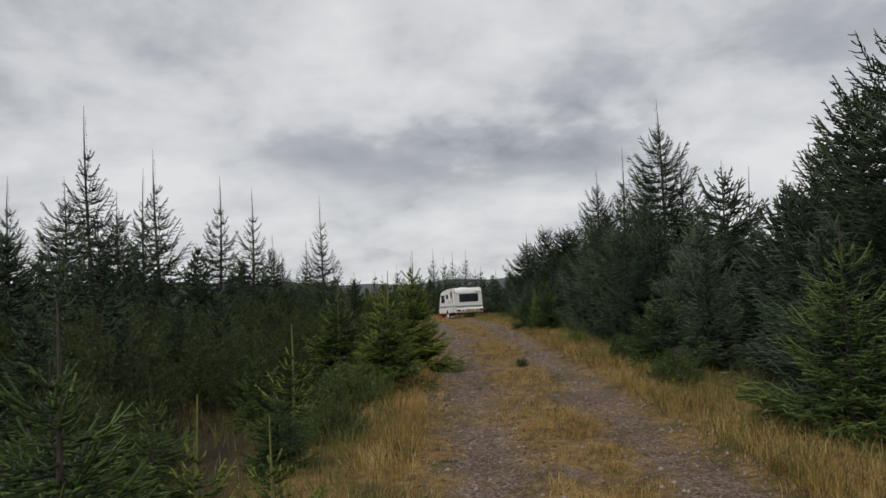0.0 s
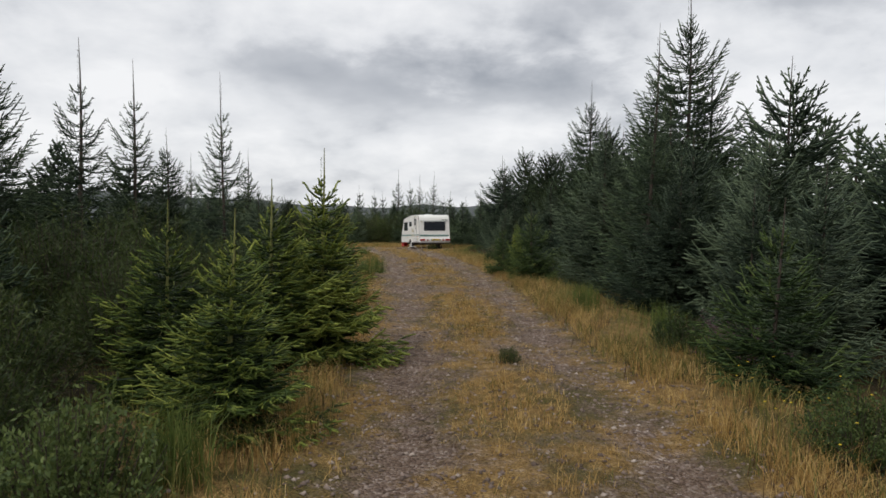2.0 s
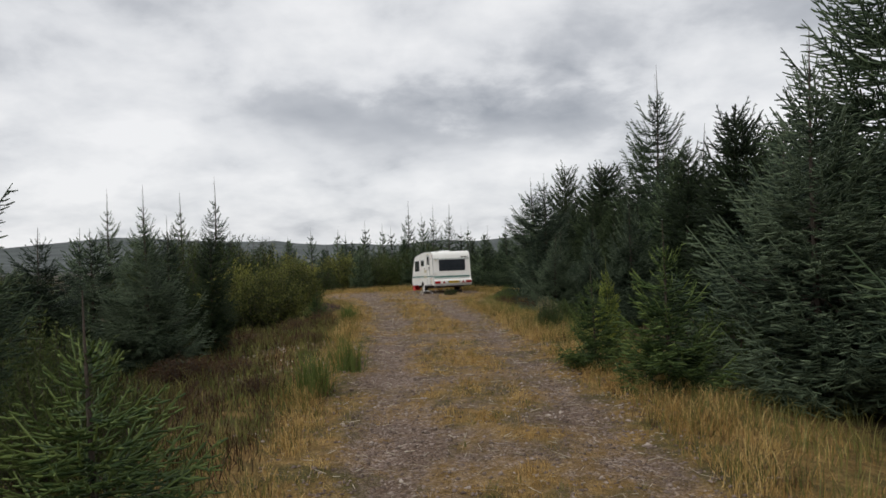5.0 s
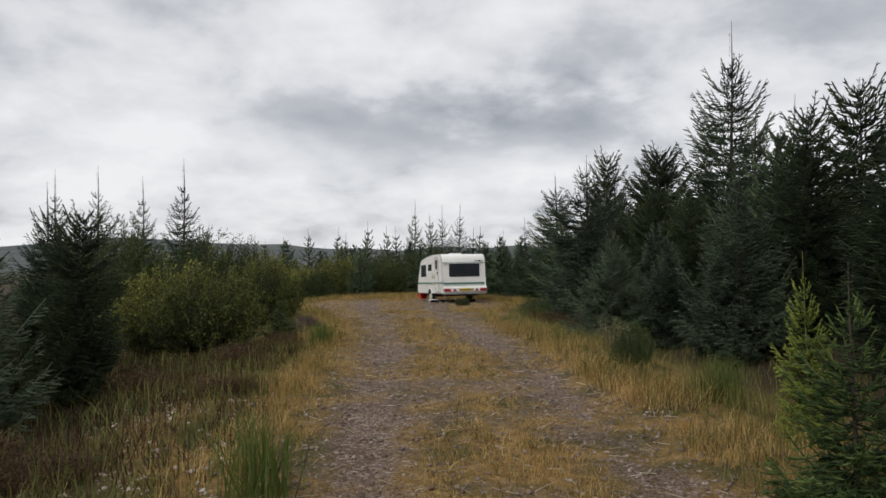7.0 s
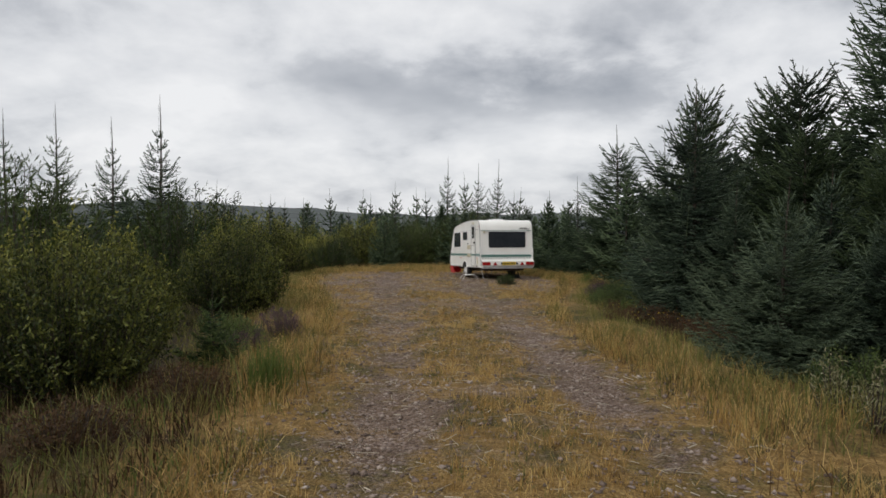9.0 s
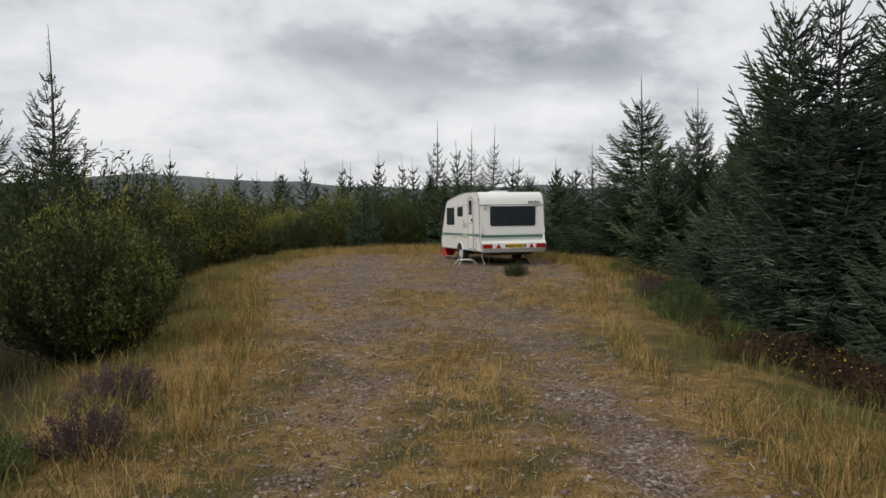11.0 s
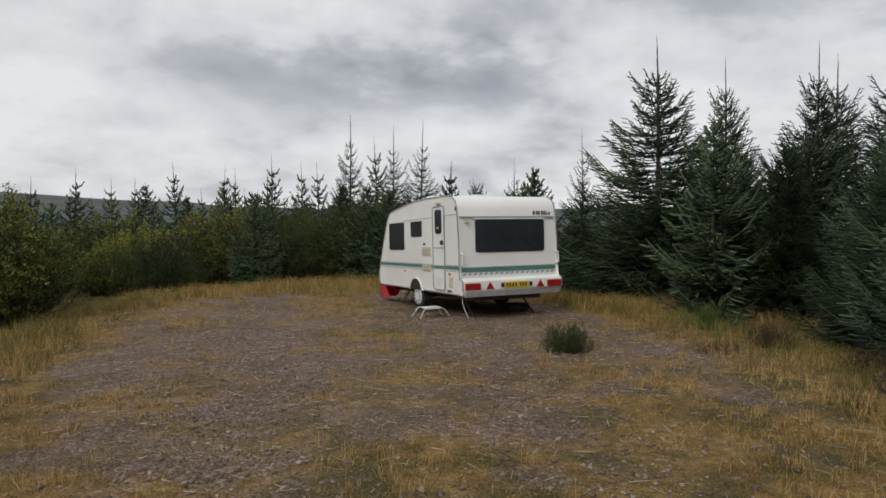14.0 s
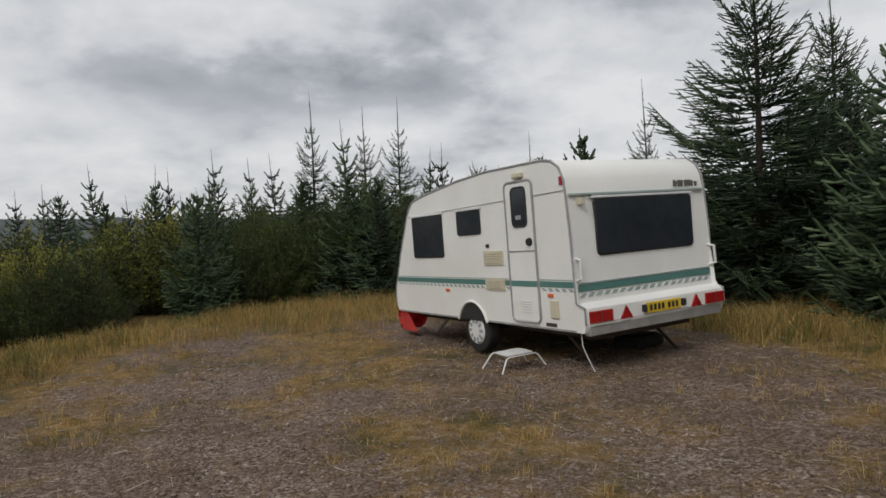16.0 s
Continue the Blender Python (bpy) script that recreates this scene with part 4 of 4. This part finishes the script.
    # fridge vents
    for z0, z1 in ((0.72, 0.89), (0.41, 0.55)):
        v = panel("fridge_vent", 1.25, 1.66, z0, z1, 0.012, -0.016, 0.004, M_BEIGE, label="beige slatted fridge vent")
        for k in range(5):
            zz = z0 + 0.022 + k * (z1 - z0 - 0.04) / 4.6
            part("slat", boxed(-0.024, -0.014, 1.29, 1.62, zz, zz + 0.012, bevel=0.003), M_BEIGE, v)
    # seams, trims, stripes on the sides
    for xs, s in ((0.0, -1), (W, 1)):
        x0, x1 = sorted((xs + s * 0.004, xs - s * 0.004))
        for y0, y1 in ((0.02, 0.58), (1.14, 4.16)) if s < 0 else ((0.02, 4.16),):
            part("stripe", boxed(x0, x1, y0, y1, 0.47, 0.535), M_GREEN, root, "teal band")
            part("stripe", boxed(x0, x1, y0, y1, 0.545, 0.556), M_PALESTRIPE, root)
            n = int((y1 - y0) / 0.11)
            bm = bmesh.new()
            for k in range(n):
                yy = y0 + k * (y1 - y0) / n
                slab(bm, [(yy, 0.425), (yy + 0.06, 0.425), (yy + 0.095, 0.46), (yy + 0.035, 0.46)], "x", x0, x1)
            part("dash_stripe", bm, M_PALESTRIPE, root, "row of grey-green dashes")
        part("roof_seam", tube(bmesh.new(), [(xs + s * 0.004, y, 1.50 - 0.015 * y) for y in (0.05, 1.0, 2.0, 3.0, 3.66)], 0.006, 5), M_TRIM, root)
        part("floor_trim", boxed(x0, x1, 0.03, 1.66, 0.0, 0.022), M_TRIM, root)
        part("floor_trim", boxed(x0, x1, 2.42, 4.18, 0.0, 0.022), M_TRIM, root)
        part("edge_trim", tube(bmesh.new(), [(xs + s * 0.002, y, z) for y, z in SIDE[1:-1]], 0.013, 6), M_TRIM, root, "grey edge moulding")
    part("door_stripe", boxed(-0.0165, -0.011, 0.62, 1.10, 0.47, 0.535), M_GREEN, door)
    part("side_marker", boxed(-0.02, 0.0, 0.075, 0.125, 1.56, 1.65, bevel=0.008), M_RED, root, "red marker lamp")
    part("side_marker", boxed(-0.016, 0.0, 0.36, 0.45, 0.36, 0.40, bevel=0.005), M_ORANGE, root, "orange side reflector")
    part("side_marker", boxed(-0.016, 0.0, 2.58, 2.67, 0.36, 0.395, bevel=0.005), M_ORANGE, root, "orange side reflector")
    part("socket_hatch", boxed(-0.02, 0.0, 0.28, 0.42, 0.13, 0.33, bevel=0.01), M_BEIGE, root, "beige mains hatch")
    part("maker_badge", boxed(-0.006, 0.0, 0.34, 0.52, 0.035, 0.075), M_DARKMETAL, root)
    bm = bmesh.new()
    bmesh.ops.create_cone(bm, cap_ends=True, segments=14, radius1=0.028, radius2=0.02, depth=0.03, matrix=pose(-0.014, 1.56, 0.955, 0, -90, 0))
    part("filler_cap", bm, M_BLACK, root)
    # rear face
    w = part("rear_window", slab(bmesh.new(), rounded(0.36, 1.85, 0.80, 1.39, 0.04), "y", -0.012, 0.06), M_GLASS, root, "wide dark tinted rear window")
    frame_of("window_seal", 0.36, 1.85, 0.80, 1.39, 0.04, 0.008, 0.016, M_BLACK, w, "y")
    part("window_hinge", boxed(0.32, 1.89, -0.005, 0.05, 1.40, 1.425, bevel=0.006), M_WHITEPL, w)
    part("rear_rail", boxed(0.03, W - 0.05, 0.015, 0.08, 1.435, 1.462, bevel=0.006), M_PALESTRIPE, root)
    part("rear_stripe", boxed(0.04, W - 0.06, -0.008, 0.05, 0.425, 0.495), M_GREEN, root, "teal band")
    part("rear_stripe", boxed(0.04, W - 0.06, -0.008, 0.05, 0.505, 0.516), M_PALESTRIPE, root)
    bm = bmesh.new()
    for k in range(18):
        xx = 0.05 + k * 0.114
        slab(bm, [(xx, 0.365), (xx + 0.06, 0.365), (xx + 0.095, 0.405), (xx + 0.035, 0.405)], "y", -0.007, 0.05)
    part("dash_stripe", bm, M_PALESTRIPE, root, "row of grey-green dashes")
    # bumper ledge with lamps
    bm = slab(bmesh.new(), [(0.03, 0.25), (0.0, 0.262), (-0.13, 0.262), (-0.134, 0.25), (-0.132, 0.09), (-0.05, 0.05), (0.03, 0.05)], "x", 0.03, W - 0.03)
    bmesh.ops.bevel(bm, geom=list(bm.edges), offset=0.008, segments=2, affect="EDGES", profile=0.5)
    bumper = part("rear_bumper", bm, M_PAINT, root, "moulded white lamp panel")
    part("bumper_valance", boxed(0.05, W - 0.05, -0.118, -0.04, -0.035, 0.085, bevel=0.01), M_ALU, bumper)
    for x0, x1 in ((0.04, 0.36), (W - 0.34, W - 0.02)):
        lamp = part("tail_lamp", boxed(x0, x1, -0.155, -0.11, 0.10, 0.225, bevel=0.01), M_RED, root, "red tail lamp")
        part("lamp_divider", boxed((x0 + x1) / 2 - 0.004, (x0 + x1) / 2 + 0.004, -0.158, -0.15, 0.105, 0.22), M_DARKMETAL, lamp)
    for xc in (0.56, W - 0.50):
        part("reflector", slab(bmesh.new(), [(xc - 0.085, 0.10), (xc + 0.085, 0.10), (xc, 0.235)], "y", -0.150, -0.12), M_RED, root, "red triangular reflector")
    plate = part("number_plate", boxed(0.86, 1.40, -0.150, -0.12, 0.11, 0.225, bevel=0.006), M_PLATE, root, "yellow number plate with dark characters")
    for k in range(7):
        x0 = 0.905 + k * 0.062 + (0.035 if k > 3 else 0)
        part("character", boxed(x0, x0 + 0.038, -0.1525, -0.149, 0.135, 0.20), M_BLACK, plate)
    for x0 in (0.80, 1.42):
        part("plate_lamp", boxed(x0, x0 + 0.05, -0.17, -0.12, 0.13, 0.21, bevel=0.01), M_BLACK, root)
    # faded maker's lettering, as plain bars
    for k, (wd, ht) in enumerate(((0.045, 0.075), (0.022, 0.07), (0.04, 0.075), (0.04, 0.075), (0.02, 0.065), (0.035, 0.055))):
        part("lettering", boxed(1.72 + k * 0.058, 1.72 + k * 0.058 + wd * 0.75, 0.035, 0.075, 1.49, 1.49 + ht), M_FADED, root)
    part("emblem", slab(bmesh.new(), [(1.64, 1.49), (1.68, 1.49), (1.69, 1.53), (1.66, 1.57), (1.645, 1.53)], "y", 0.035, 0.075), M_FADED, root)
    part("grab_handle", tube(bmesh.new(), [(2.12, 0.03, 0.78), (2.14, -0.06, 0.76), (2.15, -0.06, 0.56), (2.12, 0.03, 0.53)], 0.017, 8), M_WHITEPL, root, "white grab handle")
    part("grab_handle", tube(bmesh.new(), [(0.05, 0.03, 0.78), (0.04, -0.06, 0.76), (0.04, -0.06, 0.56), (0.05, 0.03, 0.53)], 0.017, 8), M_WHITEPL, root, "white grab handle")
    part("bracket", boxed(0.14, 0.20, -0.02, 0.05, 1.34, 1.41, bevel=0.005), M_BEIGE, root)
    # roof
    part("roof_vent", boxed(0.8, 1.3, 0.9, 1.4, 1.86, 1.93, bevel=0.03), M_WHITEPL, root, "white roof light")
    part("roof_vent", boxed(0.5, 0.8, 2.2, 2.5, 1.82, 1.88, bevel=0.02), M_WHITEPL, root)
    # underside
    part("chassis", boxed(0.35, W - 0.35, 0.1, 4.1, -0.13, -0.005, bevel=0.01), M_DARKMETAL, root, "dark steel chassis")
    part("axle", tube(bmesh.new(), [(0.1, cy - 0.02, -0.135), (W - 0.1, cy - 0.02, -0.135)], 0.04, 8), M_DARKMETAL, root)
    for x0 in (0.42, W - 0.42):
        part("corner_steady", tube(bmesh.new(), [(x0, 0.75, -0.06), (x0 + 0.02, 0.25, -0.47)], 0.02, 8), M_DARKMETAL, root, "wound-down corner steady")
        part("front_steady", tube(bmesh.new(), [(x0, 3.3, -0.06), (x0, 3.75, -0.34)], 0.025, 8), M_ALU, root)
    part("loose_cable", tube(bmesh.new(), [(0.06, 0.03, 0.02), (0.06, 0.02, -0.15), (0.09, -0.02, -0.28), (0.14, -0.05, -0.42)], 0.006, 6), M_WHITEPL, root)
    part("spare_wheel", boxed(1.35, 1.85, 0.5, 0.95, -0.46, -0.28, bevel=0.08), M_BLACK, root, "dark bundle hanging under the floor")
    part("tow_hitch", boxed(W / 2 - 0.06, W / 2 + 0.06, 4.1, 5.3, -0.1, 0.0, bevel=0.02), M_DARKMETAL, root)
    part("jockey_wheel", tube(bmesh.new(), [(W / 2 + 0.1, 4.95, 0.35), (W / 2 + 0.1, 4.95, -0.2)], 0.03, 8), M_ALU, root)
    # red sheet hanging at the nose
    bm = bmesh.new()
    rows_ = []
    for i in range(9):
        s = i / 8
        rows_.append([bm.verts.new((0.0 + 0.5 * s, 4.20 + 0.06 * math.sin(9 * s + j) + 0.05 * j / 5, 0.03 - 0.32 * j / 5 + 0.02 * math.sin(7 * s))) for j in range(6)])
    for r0, r1 in zip(rows_, rows_[1:]):
        for j in range(5):
            bm.faces.new((r0[j], r1[j], r1[j + 1], r0[j + 1]))
    bmesh.ops.solidify(bm, geom=bm.faces[:], thickness=0.008)
    part("red_skirt", bm, M_REDPL, root, "crumpled red plastic sheet at the nose")
    bm = bmesh.new()
    slab(bm, [(3.72, -0.30), (4.2, -0.30), (4.22, 0.0), (4.0, 0.0)], "x", 0.03, 0.045)
    part("red_skirt", bm, M_REDPL, root, "red plastic side sheet")
    return root


caravan()


def step_stool(x, y, rz):
    """A bent white steel frame with a worn tread."""
    root = new("step_stool")
    z = float(ground_z(x, y))
    root.matrix_basis = pose(x, y, z, 0, 0, rz) @ Matrix.Diagonal((0.92, 0.92, 0.8, 1))
    tagged(root, "white tubular steel caravan step on the gravel", "step stool")
    for yy in (-0.17, 0.17):
        part("leg_frame", tube(bmesh.new(), [(-0.36, yy * 1.25, 0.01), (-0.34, yy * 1.25, 0.04), (-0.24, yy, 0.22), (-0.2, yy, 0.245), (0.2, yy, 0.245), (0.24, yy, 0.22), (0.34, yy * 1.25, 0.04), (0.36, yy * 1.25, 0.01)], 0.011, 8), M_WHITEPL, root)
    for xx in (-0.355, 0.355):
        part("foot_bar", tube(bmesh.new(), [(xx, -0.21, 0.016), (xx, 0.21, 0.016)], 0.013, 8), M_WHITEPL, root)
    part("tread", boxed(-0.2, 0.2, -0.12, 0.12, 0.243, 0.262, bevel=0.006), M_WHITEPL, root, "white ribbed tread")
    return root


step_stool(0.44, 51.02, 17)

# ---- grass, stones and litter ----
def blades(name, n, sample, h0, h1, width, mat, label, seed, lean=0.5, tuft=1, spread=0.05):
    rng = np.random.default_rng(seed)
    x, y = sample(rng, n)
    n = len(x)
    if tuft > 1:
        x, y = np.repeat(x, tuft), np.repeat(y, tuft)
        n = len(x)
        x, y = x + rng.normal(size=n) * spread, y + rng.normal(size=n) * spread
    z = ground_z(x, y) - 0.01
    h = rng.uniform(h0, h1, n) * (0.65 + 0.5 * (0.5 + 0.5 * ripple(x * 1.3 + 5, y * 1.3)))
    an, ln = rng.uniform(0, math.tau, n), np.abs(rng.normal(size=n)) * lean
    dx, dy = np.cos(an) * ln * h, np.sin(an) * ln * h
    fa = rng.uniform(0, math.tau, n)
    sx, sy = np.cos(fa) * width / 2, np.sin(fa) * width / 2
    v = np.stack([np.stack([x - sx, y - sy, z], -1), np.stack([x + sx, y + sy, z], -1),
                  np.stack([x + dx * 0.35 + sx * 0.7, y + dy * 0.35 + sy * 0.7, z + h * 0.6], -1), np.stack([x + dx * 0.35 - sx * 0.7, y + dy * 0.35 - sy * 0.7, z + h * 0.6], -1),
                  np.stack([x + dx, y + dy, z + h * 0.97], -1)], 1).reshape(-1, 3)
    b = (np.arange(n) * 5)[:, None]
    f = np.concatenate([b + np.array([[0, 1, 2]]), b + np.array([[0, 2, 3]]), b + np.array([[3, 2, 4]])])
    return tagged(np_mesh(name, v, f, mat), label, "grass", kind="stuff")


def clear_of_caravan(x, y):
    u = (x - 0.865) * math.cos(radians(17.1)) + (y - 50.155) * math.sin(radians(17.1))
    v = -(x - 0.865) * math.sin(radians(17.1)) + (y - 50.155) * math.cos(radians(17.1))
    return ~((u > -0.2) & (u < 2.3) & (v > -0.3) & (v < 4.4))


def verge(rng, n):
    """Both edges of the track, thickest just outside it."""
    y = rng.uniform(2.5, 60, n)
    left = rng.random(n) < 0.45
    off = np.abs(rng.normal(size=n)) * np.where(y > 44, 1.3, np.where(y < 19, 0.35, 0.55)) - 0.25
    x = np.where(left, edge_left(y) - off, edge_right(y) + off * np.where(y > 44, 2.2, 1.2))
    keep = clear_of_caravan(x, y) & ~(left & (y > 18.5) & (y < 29.5) & (off > 0.2)) & ~(~left & (y > 34.5) & (y < 43.5) & (off > -0.05)) & (ripple(x * 1.9 + 3, y * 1.6) + rng.normal(size=n) * 0.35 > -0.1)
    return x[keep], y[keep]


def crown_strip(rng, n):
    """The strip between the ruts, and the turf of the clearing."""
    y = rng.uniform(3, 57, n)
    x = edge_left(y) + (edge_right(y) - edge_left(y)) * rng.random(n)
    d = np.minimum(np.abs(x - rut_left(y)), np.abs(x - rut_right(y)))
    keep = (rng.random(n) < np.clip((d - 0.28) * 2.2, 0.02, 1)) & (turf_patch(x, y) + rng.normal(size=n) * 0.07 > 0.47) & clear_of_caravan(x, y) & (rng.random(n) < np.where(y > 43, 0.5, 1.0))
    return x[keep], y[keep]


def heath_side(rng, n):
    y = rng.uniform(3, 60, n)
    left = rng.random(n) < 0.55
    off = 0.3 + 4.2 * rng.random(n) ** 1.4
    x = np.where(left, edge_left(y) - off, edge_right(y) + off)
    return x, y


def heath_left(rng, n):
    """The open heath on the left, halfway along."""
    y = rng.uniform(18.5, 31, n)
    return edge_left(y) - 0.15 - 4.5 * rng.random(n) ** 1.2, y


def bank(rng, n):
    """The rough bank behind the caravan."""
    x, y = rng.uniform(-7, 8, n), rng.uniform(50.5, 60, n)
    keep = clear_of_caravan(x, y) & ((y > 55 - 0.1 * x) | (x > 3.4)) & (turf_patch(x * 0.7, y * 0.7) + rng.normal(size=n) * 0.1 > 0.4)
    return x[keep], y[keep]


def spots(pts):
    def pick(rng, n):
        p = np.array(pts)[rng.integers(0, len(pts), n)]
        return p[:, 0] + rng.normal(size=n) * 0.1, p[:, 1] + rng.normal(size=n) * 0.1
    return pick


blades("grass", 8500, verge, 0.05, 0.27, 0.0045, M_STRAW, "tall straw-coloured dry grass along the track edges", 1, 0.85, 14, 0.07)
blades("grass", 30000, crown_strip, 0.02, 0.09, 0.005, M_STRAW, "short dry grass growing between the wheel ruts", 2, 1.1, 7, 0.04)
blades("grass", 4200, crown_strip, 0.05, 0.17, 0.004, M_STRAW, "golden tufts of dry grass standing on the gravel", 12, 0.6, 22, 0.035)
blades("grass", 5200, crown_strip, 0.03, 0.12, 0.005, M_GRASS, "short mossy green grass on the gravel", 3, 0.8, 9, 0.035)
blades("grass", 3000, crown_strip, 0.02, 0.1, 0.005, M_BROWNLEAF, "rusty dead tufts on the gravel", 18, 0.9, 8, 0.05)
blades("grass", 6200, heath_side, 0.1, 0.34, 0.008, M_GRASS, "rough green and brown grass under the trees", 4, 0.6, 7, 0.09)
blades("grass", 3600, verge, 0.08, 0.36, 0.007, M_GRASS, "green grass tufts on the verge", 5, 0.5, 9, 0.08)
blades("grass", 2200, verge, 0.06, 0.26, 0.007, M_BROWNLEAF, "russet withered grass on the verge", 14, 0.8, 9, 0.1)
blades("grass", 5200, bank, 0.08, 0.46, 0.007, M_STRAW, "tall straw-coloured grass on the bank behind the caravan", 15, 0.8, 9, 0.08)
blades("grass", 3000, bank, 0.1, 0.45, 0.009, M_GRASS, "green grass on the bank behind the caravan", 16, 0.5, 7, 0.1)
blades("grass", 2600, heath_left, 0.05, 0.22, 0.009, M_BROWNLEAF, "brown withered grass on the open heath", 10, 0.7, 7, 0.1)
blades("grass", 700, heath_left, 0.06, 0.24, 0.008, M_RUSH, "olive green grass on the open heath", 11, 0.6, 7, 0.08)
blades("rush", 2200, spots([(-0.55, 23.2), (-0.75, 21.6), (3.2, 16.3), (3.5, 12.2), (3.3, 25.6), (-1.4, 30.3), (3.5, 37.6), (-1.0, 9.4), (3.9, 14.6), (4.6, 48.2)]), 0.3, 0.62, 0.008, M_RUSH, "clumps of tall green rushes", 6, 0.4)


def stones(n, seed, size0, size1, sample, mat, name, label, flat=0.6):
    rng = np.random.default_rng(seed)
    x, y = sample(rng, n)
    n = len(x)
    z = ground_z(x, y)
    base = np.array([[1, 0, 0], [-1, 0, 0], [0, 1, 0], [0, -1, 0], [0, 0, 1], [0, 0, -1]], float)
    s = (size0 + (size1 - size0) * rng.random(n) ** 4)[:, None, None]
    v = base[None] * s * rng.uniform(0.6, 1.2, (n, 6, 1)) + rng.normal(size=(n, 6, 3)) * s * 0.18
    v[:, :, 2] *= flat
    an = rng.uniform(0, math.tau, n)
    c, sn = np.cos(an)[:, None], np.sin(an)[:, None]
    v = np.stack([v[..., 0] * c - v[..., 1] * sn + x[:, None], v[..., 0] * sn + v[..., 1] * c + y[:, None], v[..., 2] + z[:, None] + s[:, :, 0] * 0.15], -1)
    t = np.array([[0, 2, 4], [2, 1, 4], [1, 3, 4], [3, 0, 4], [2, 0, 5], [1, 2, 5], [3, 1, 5], [0, 3, 5]])
    f = (np.arange(n) * 6)[:, None, None] + t[None]
    return tagged(np_mesh(name, v.reshape(-1, 3), f.reshape(-1, 3), mat), label, "gravel", kind="stuff")


def on_track(rng, n):
    y = rng.uniform(3, 55, n)
    w = rng.random(n)
    rut = np.where(rng.random(n) < 0.5, rut_left(y), rut_right(y)) + rng.normal(size=n) * 0.4
    x = np.where(w < 0.6, rut, edge_left(y) + (edge_right(y) - edge_left(y)) * rng.random(n))
    return x, y


stones(70000, 7, 0.006, 0.03, on_track, M_STONE, "gravel", "loose grey and pale gravel stones in the ruts")


def bare_heath(rng, n):
    """Stony bare spots on the open heath."""
    x, y = rng.uniform(-2.6, -0.9, n), rng.uniform(20, 27, n)
    keep = patches(x, y, 0.8, 9) > 0.62
    return x[keep], y[keep]


stones(2600, 17, 0.006, 0.035, bare_heath, M_STONE, "stones", "pale stones on bare spots of the heath")


def twigs(n, seed):
    rng = np.random.default_rng(seed)
    y = rng.uniform(4, 53, n) ** 0.5 * 53 ** 0.5
    x = edge_left(y) + (edge_right(y) - edge_left(y)) * rng.random(n)
    z = ground_z(x, y) + 0.012
    an, L = rng.uniform(0, math.tau, n), rng.uniform(0.03, 0.2, n) * rng.uniform(0.4, 1.0, n)
    p0 = np.stack([x, y, z], -1)
    p1 = p0 + np.stack([np.cos(an) * L, np.sin(an) * L, rng.uniform(-0.005, 0.02, n)], -1)
    r = rng.uniform(0.002, 0.005, n)
    v, f = rods(p0, p1, r, r * 0.6)
    return tagged(np_mesh("twigs", v, f, M_CHIP), "bleached bits of broken twig on the gravel", "litter", kind="stuff")


twigs(5200, 8)


def yellow_flowers():
    rng = np.random.default_rng(9)
    c = np.array([(3.3, 36.3), (3.0, 8.8), (3.2, 9.6), (3.4, 10.4), (3.6, 35.6)])[rng.integers(0, 5, 60)]
    x, y = c[:, 0] + rng.normal(size=60) * 0.35, c[:, 1] + rng.normal(size=60) * 0.4
    z = ground_z(x, y) + rng.uniform(0.15, 0.4, 60)
    base = np.array([[1, 0, 0], [0.3, 0.95, 0], [-0.8, 0.6, 0], [-0.8, -0.6, 0], [0.3, -0.95, 0], [0, 0, 0.6]]) * 0.011
    v = np.stack([x, y, z], -1)[:, None] + base[None]
    t = np.array([[0, 1, 5], [1, 2, 5], [2, 3, 5], [3, 4, 5], [4, 0, 5]])
    f = (np.arange(60) * 6)[:, None, None] + t[None]
    return tagged(np_mesh("wildflowers", v.reshape(-1, 3), f.reshape(-1, 3), M_YELLOW), "scattered small yellow wildflowers in the verge", "flowers", kind="stuff")


yellow_flowers()
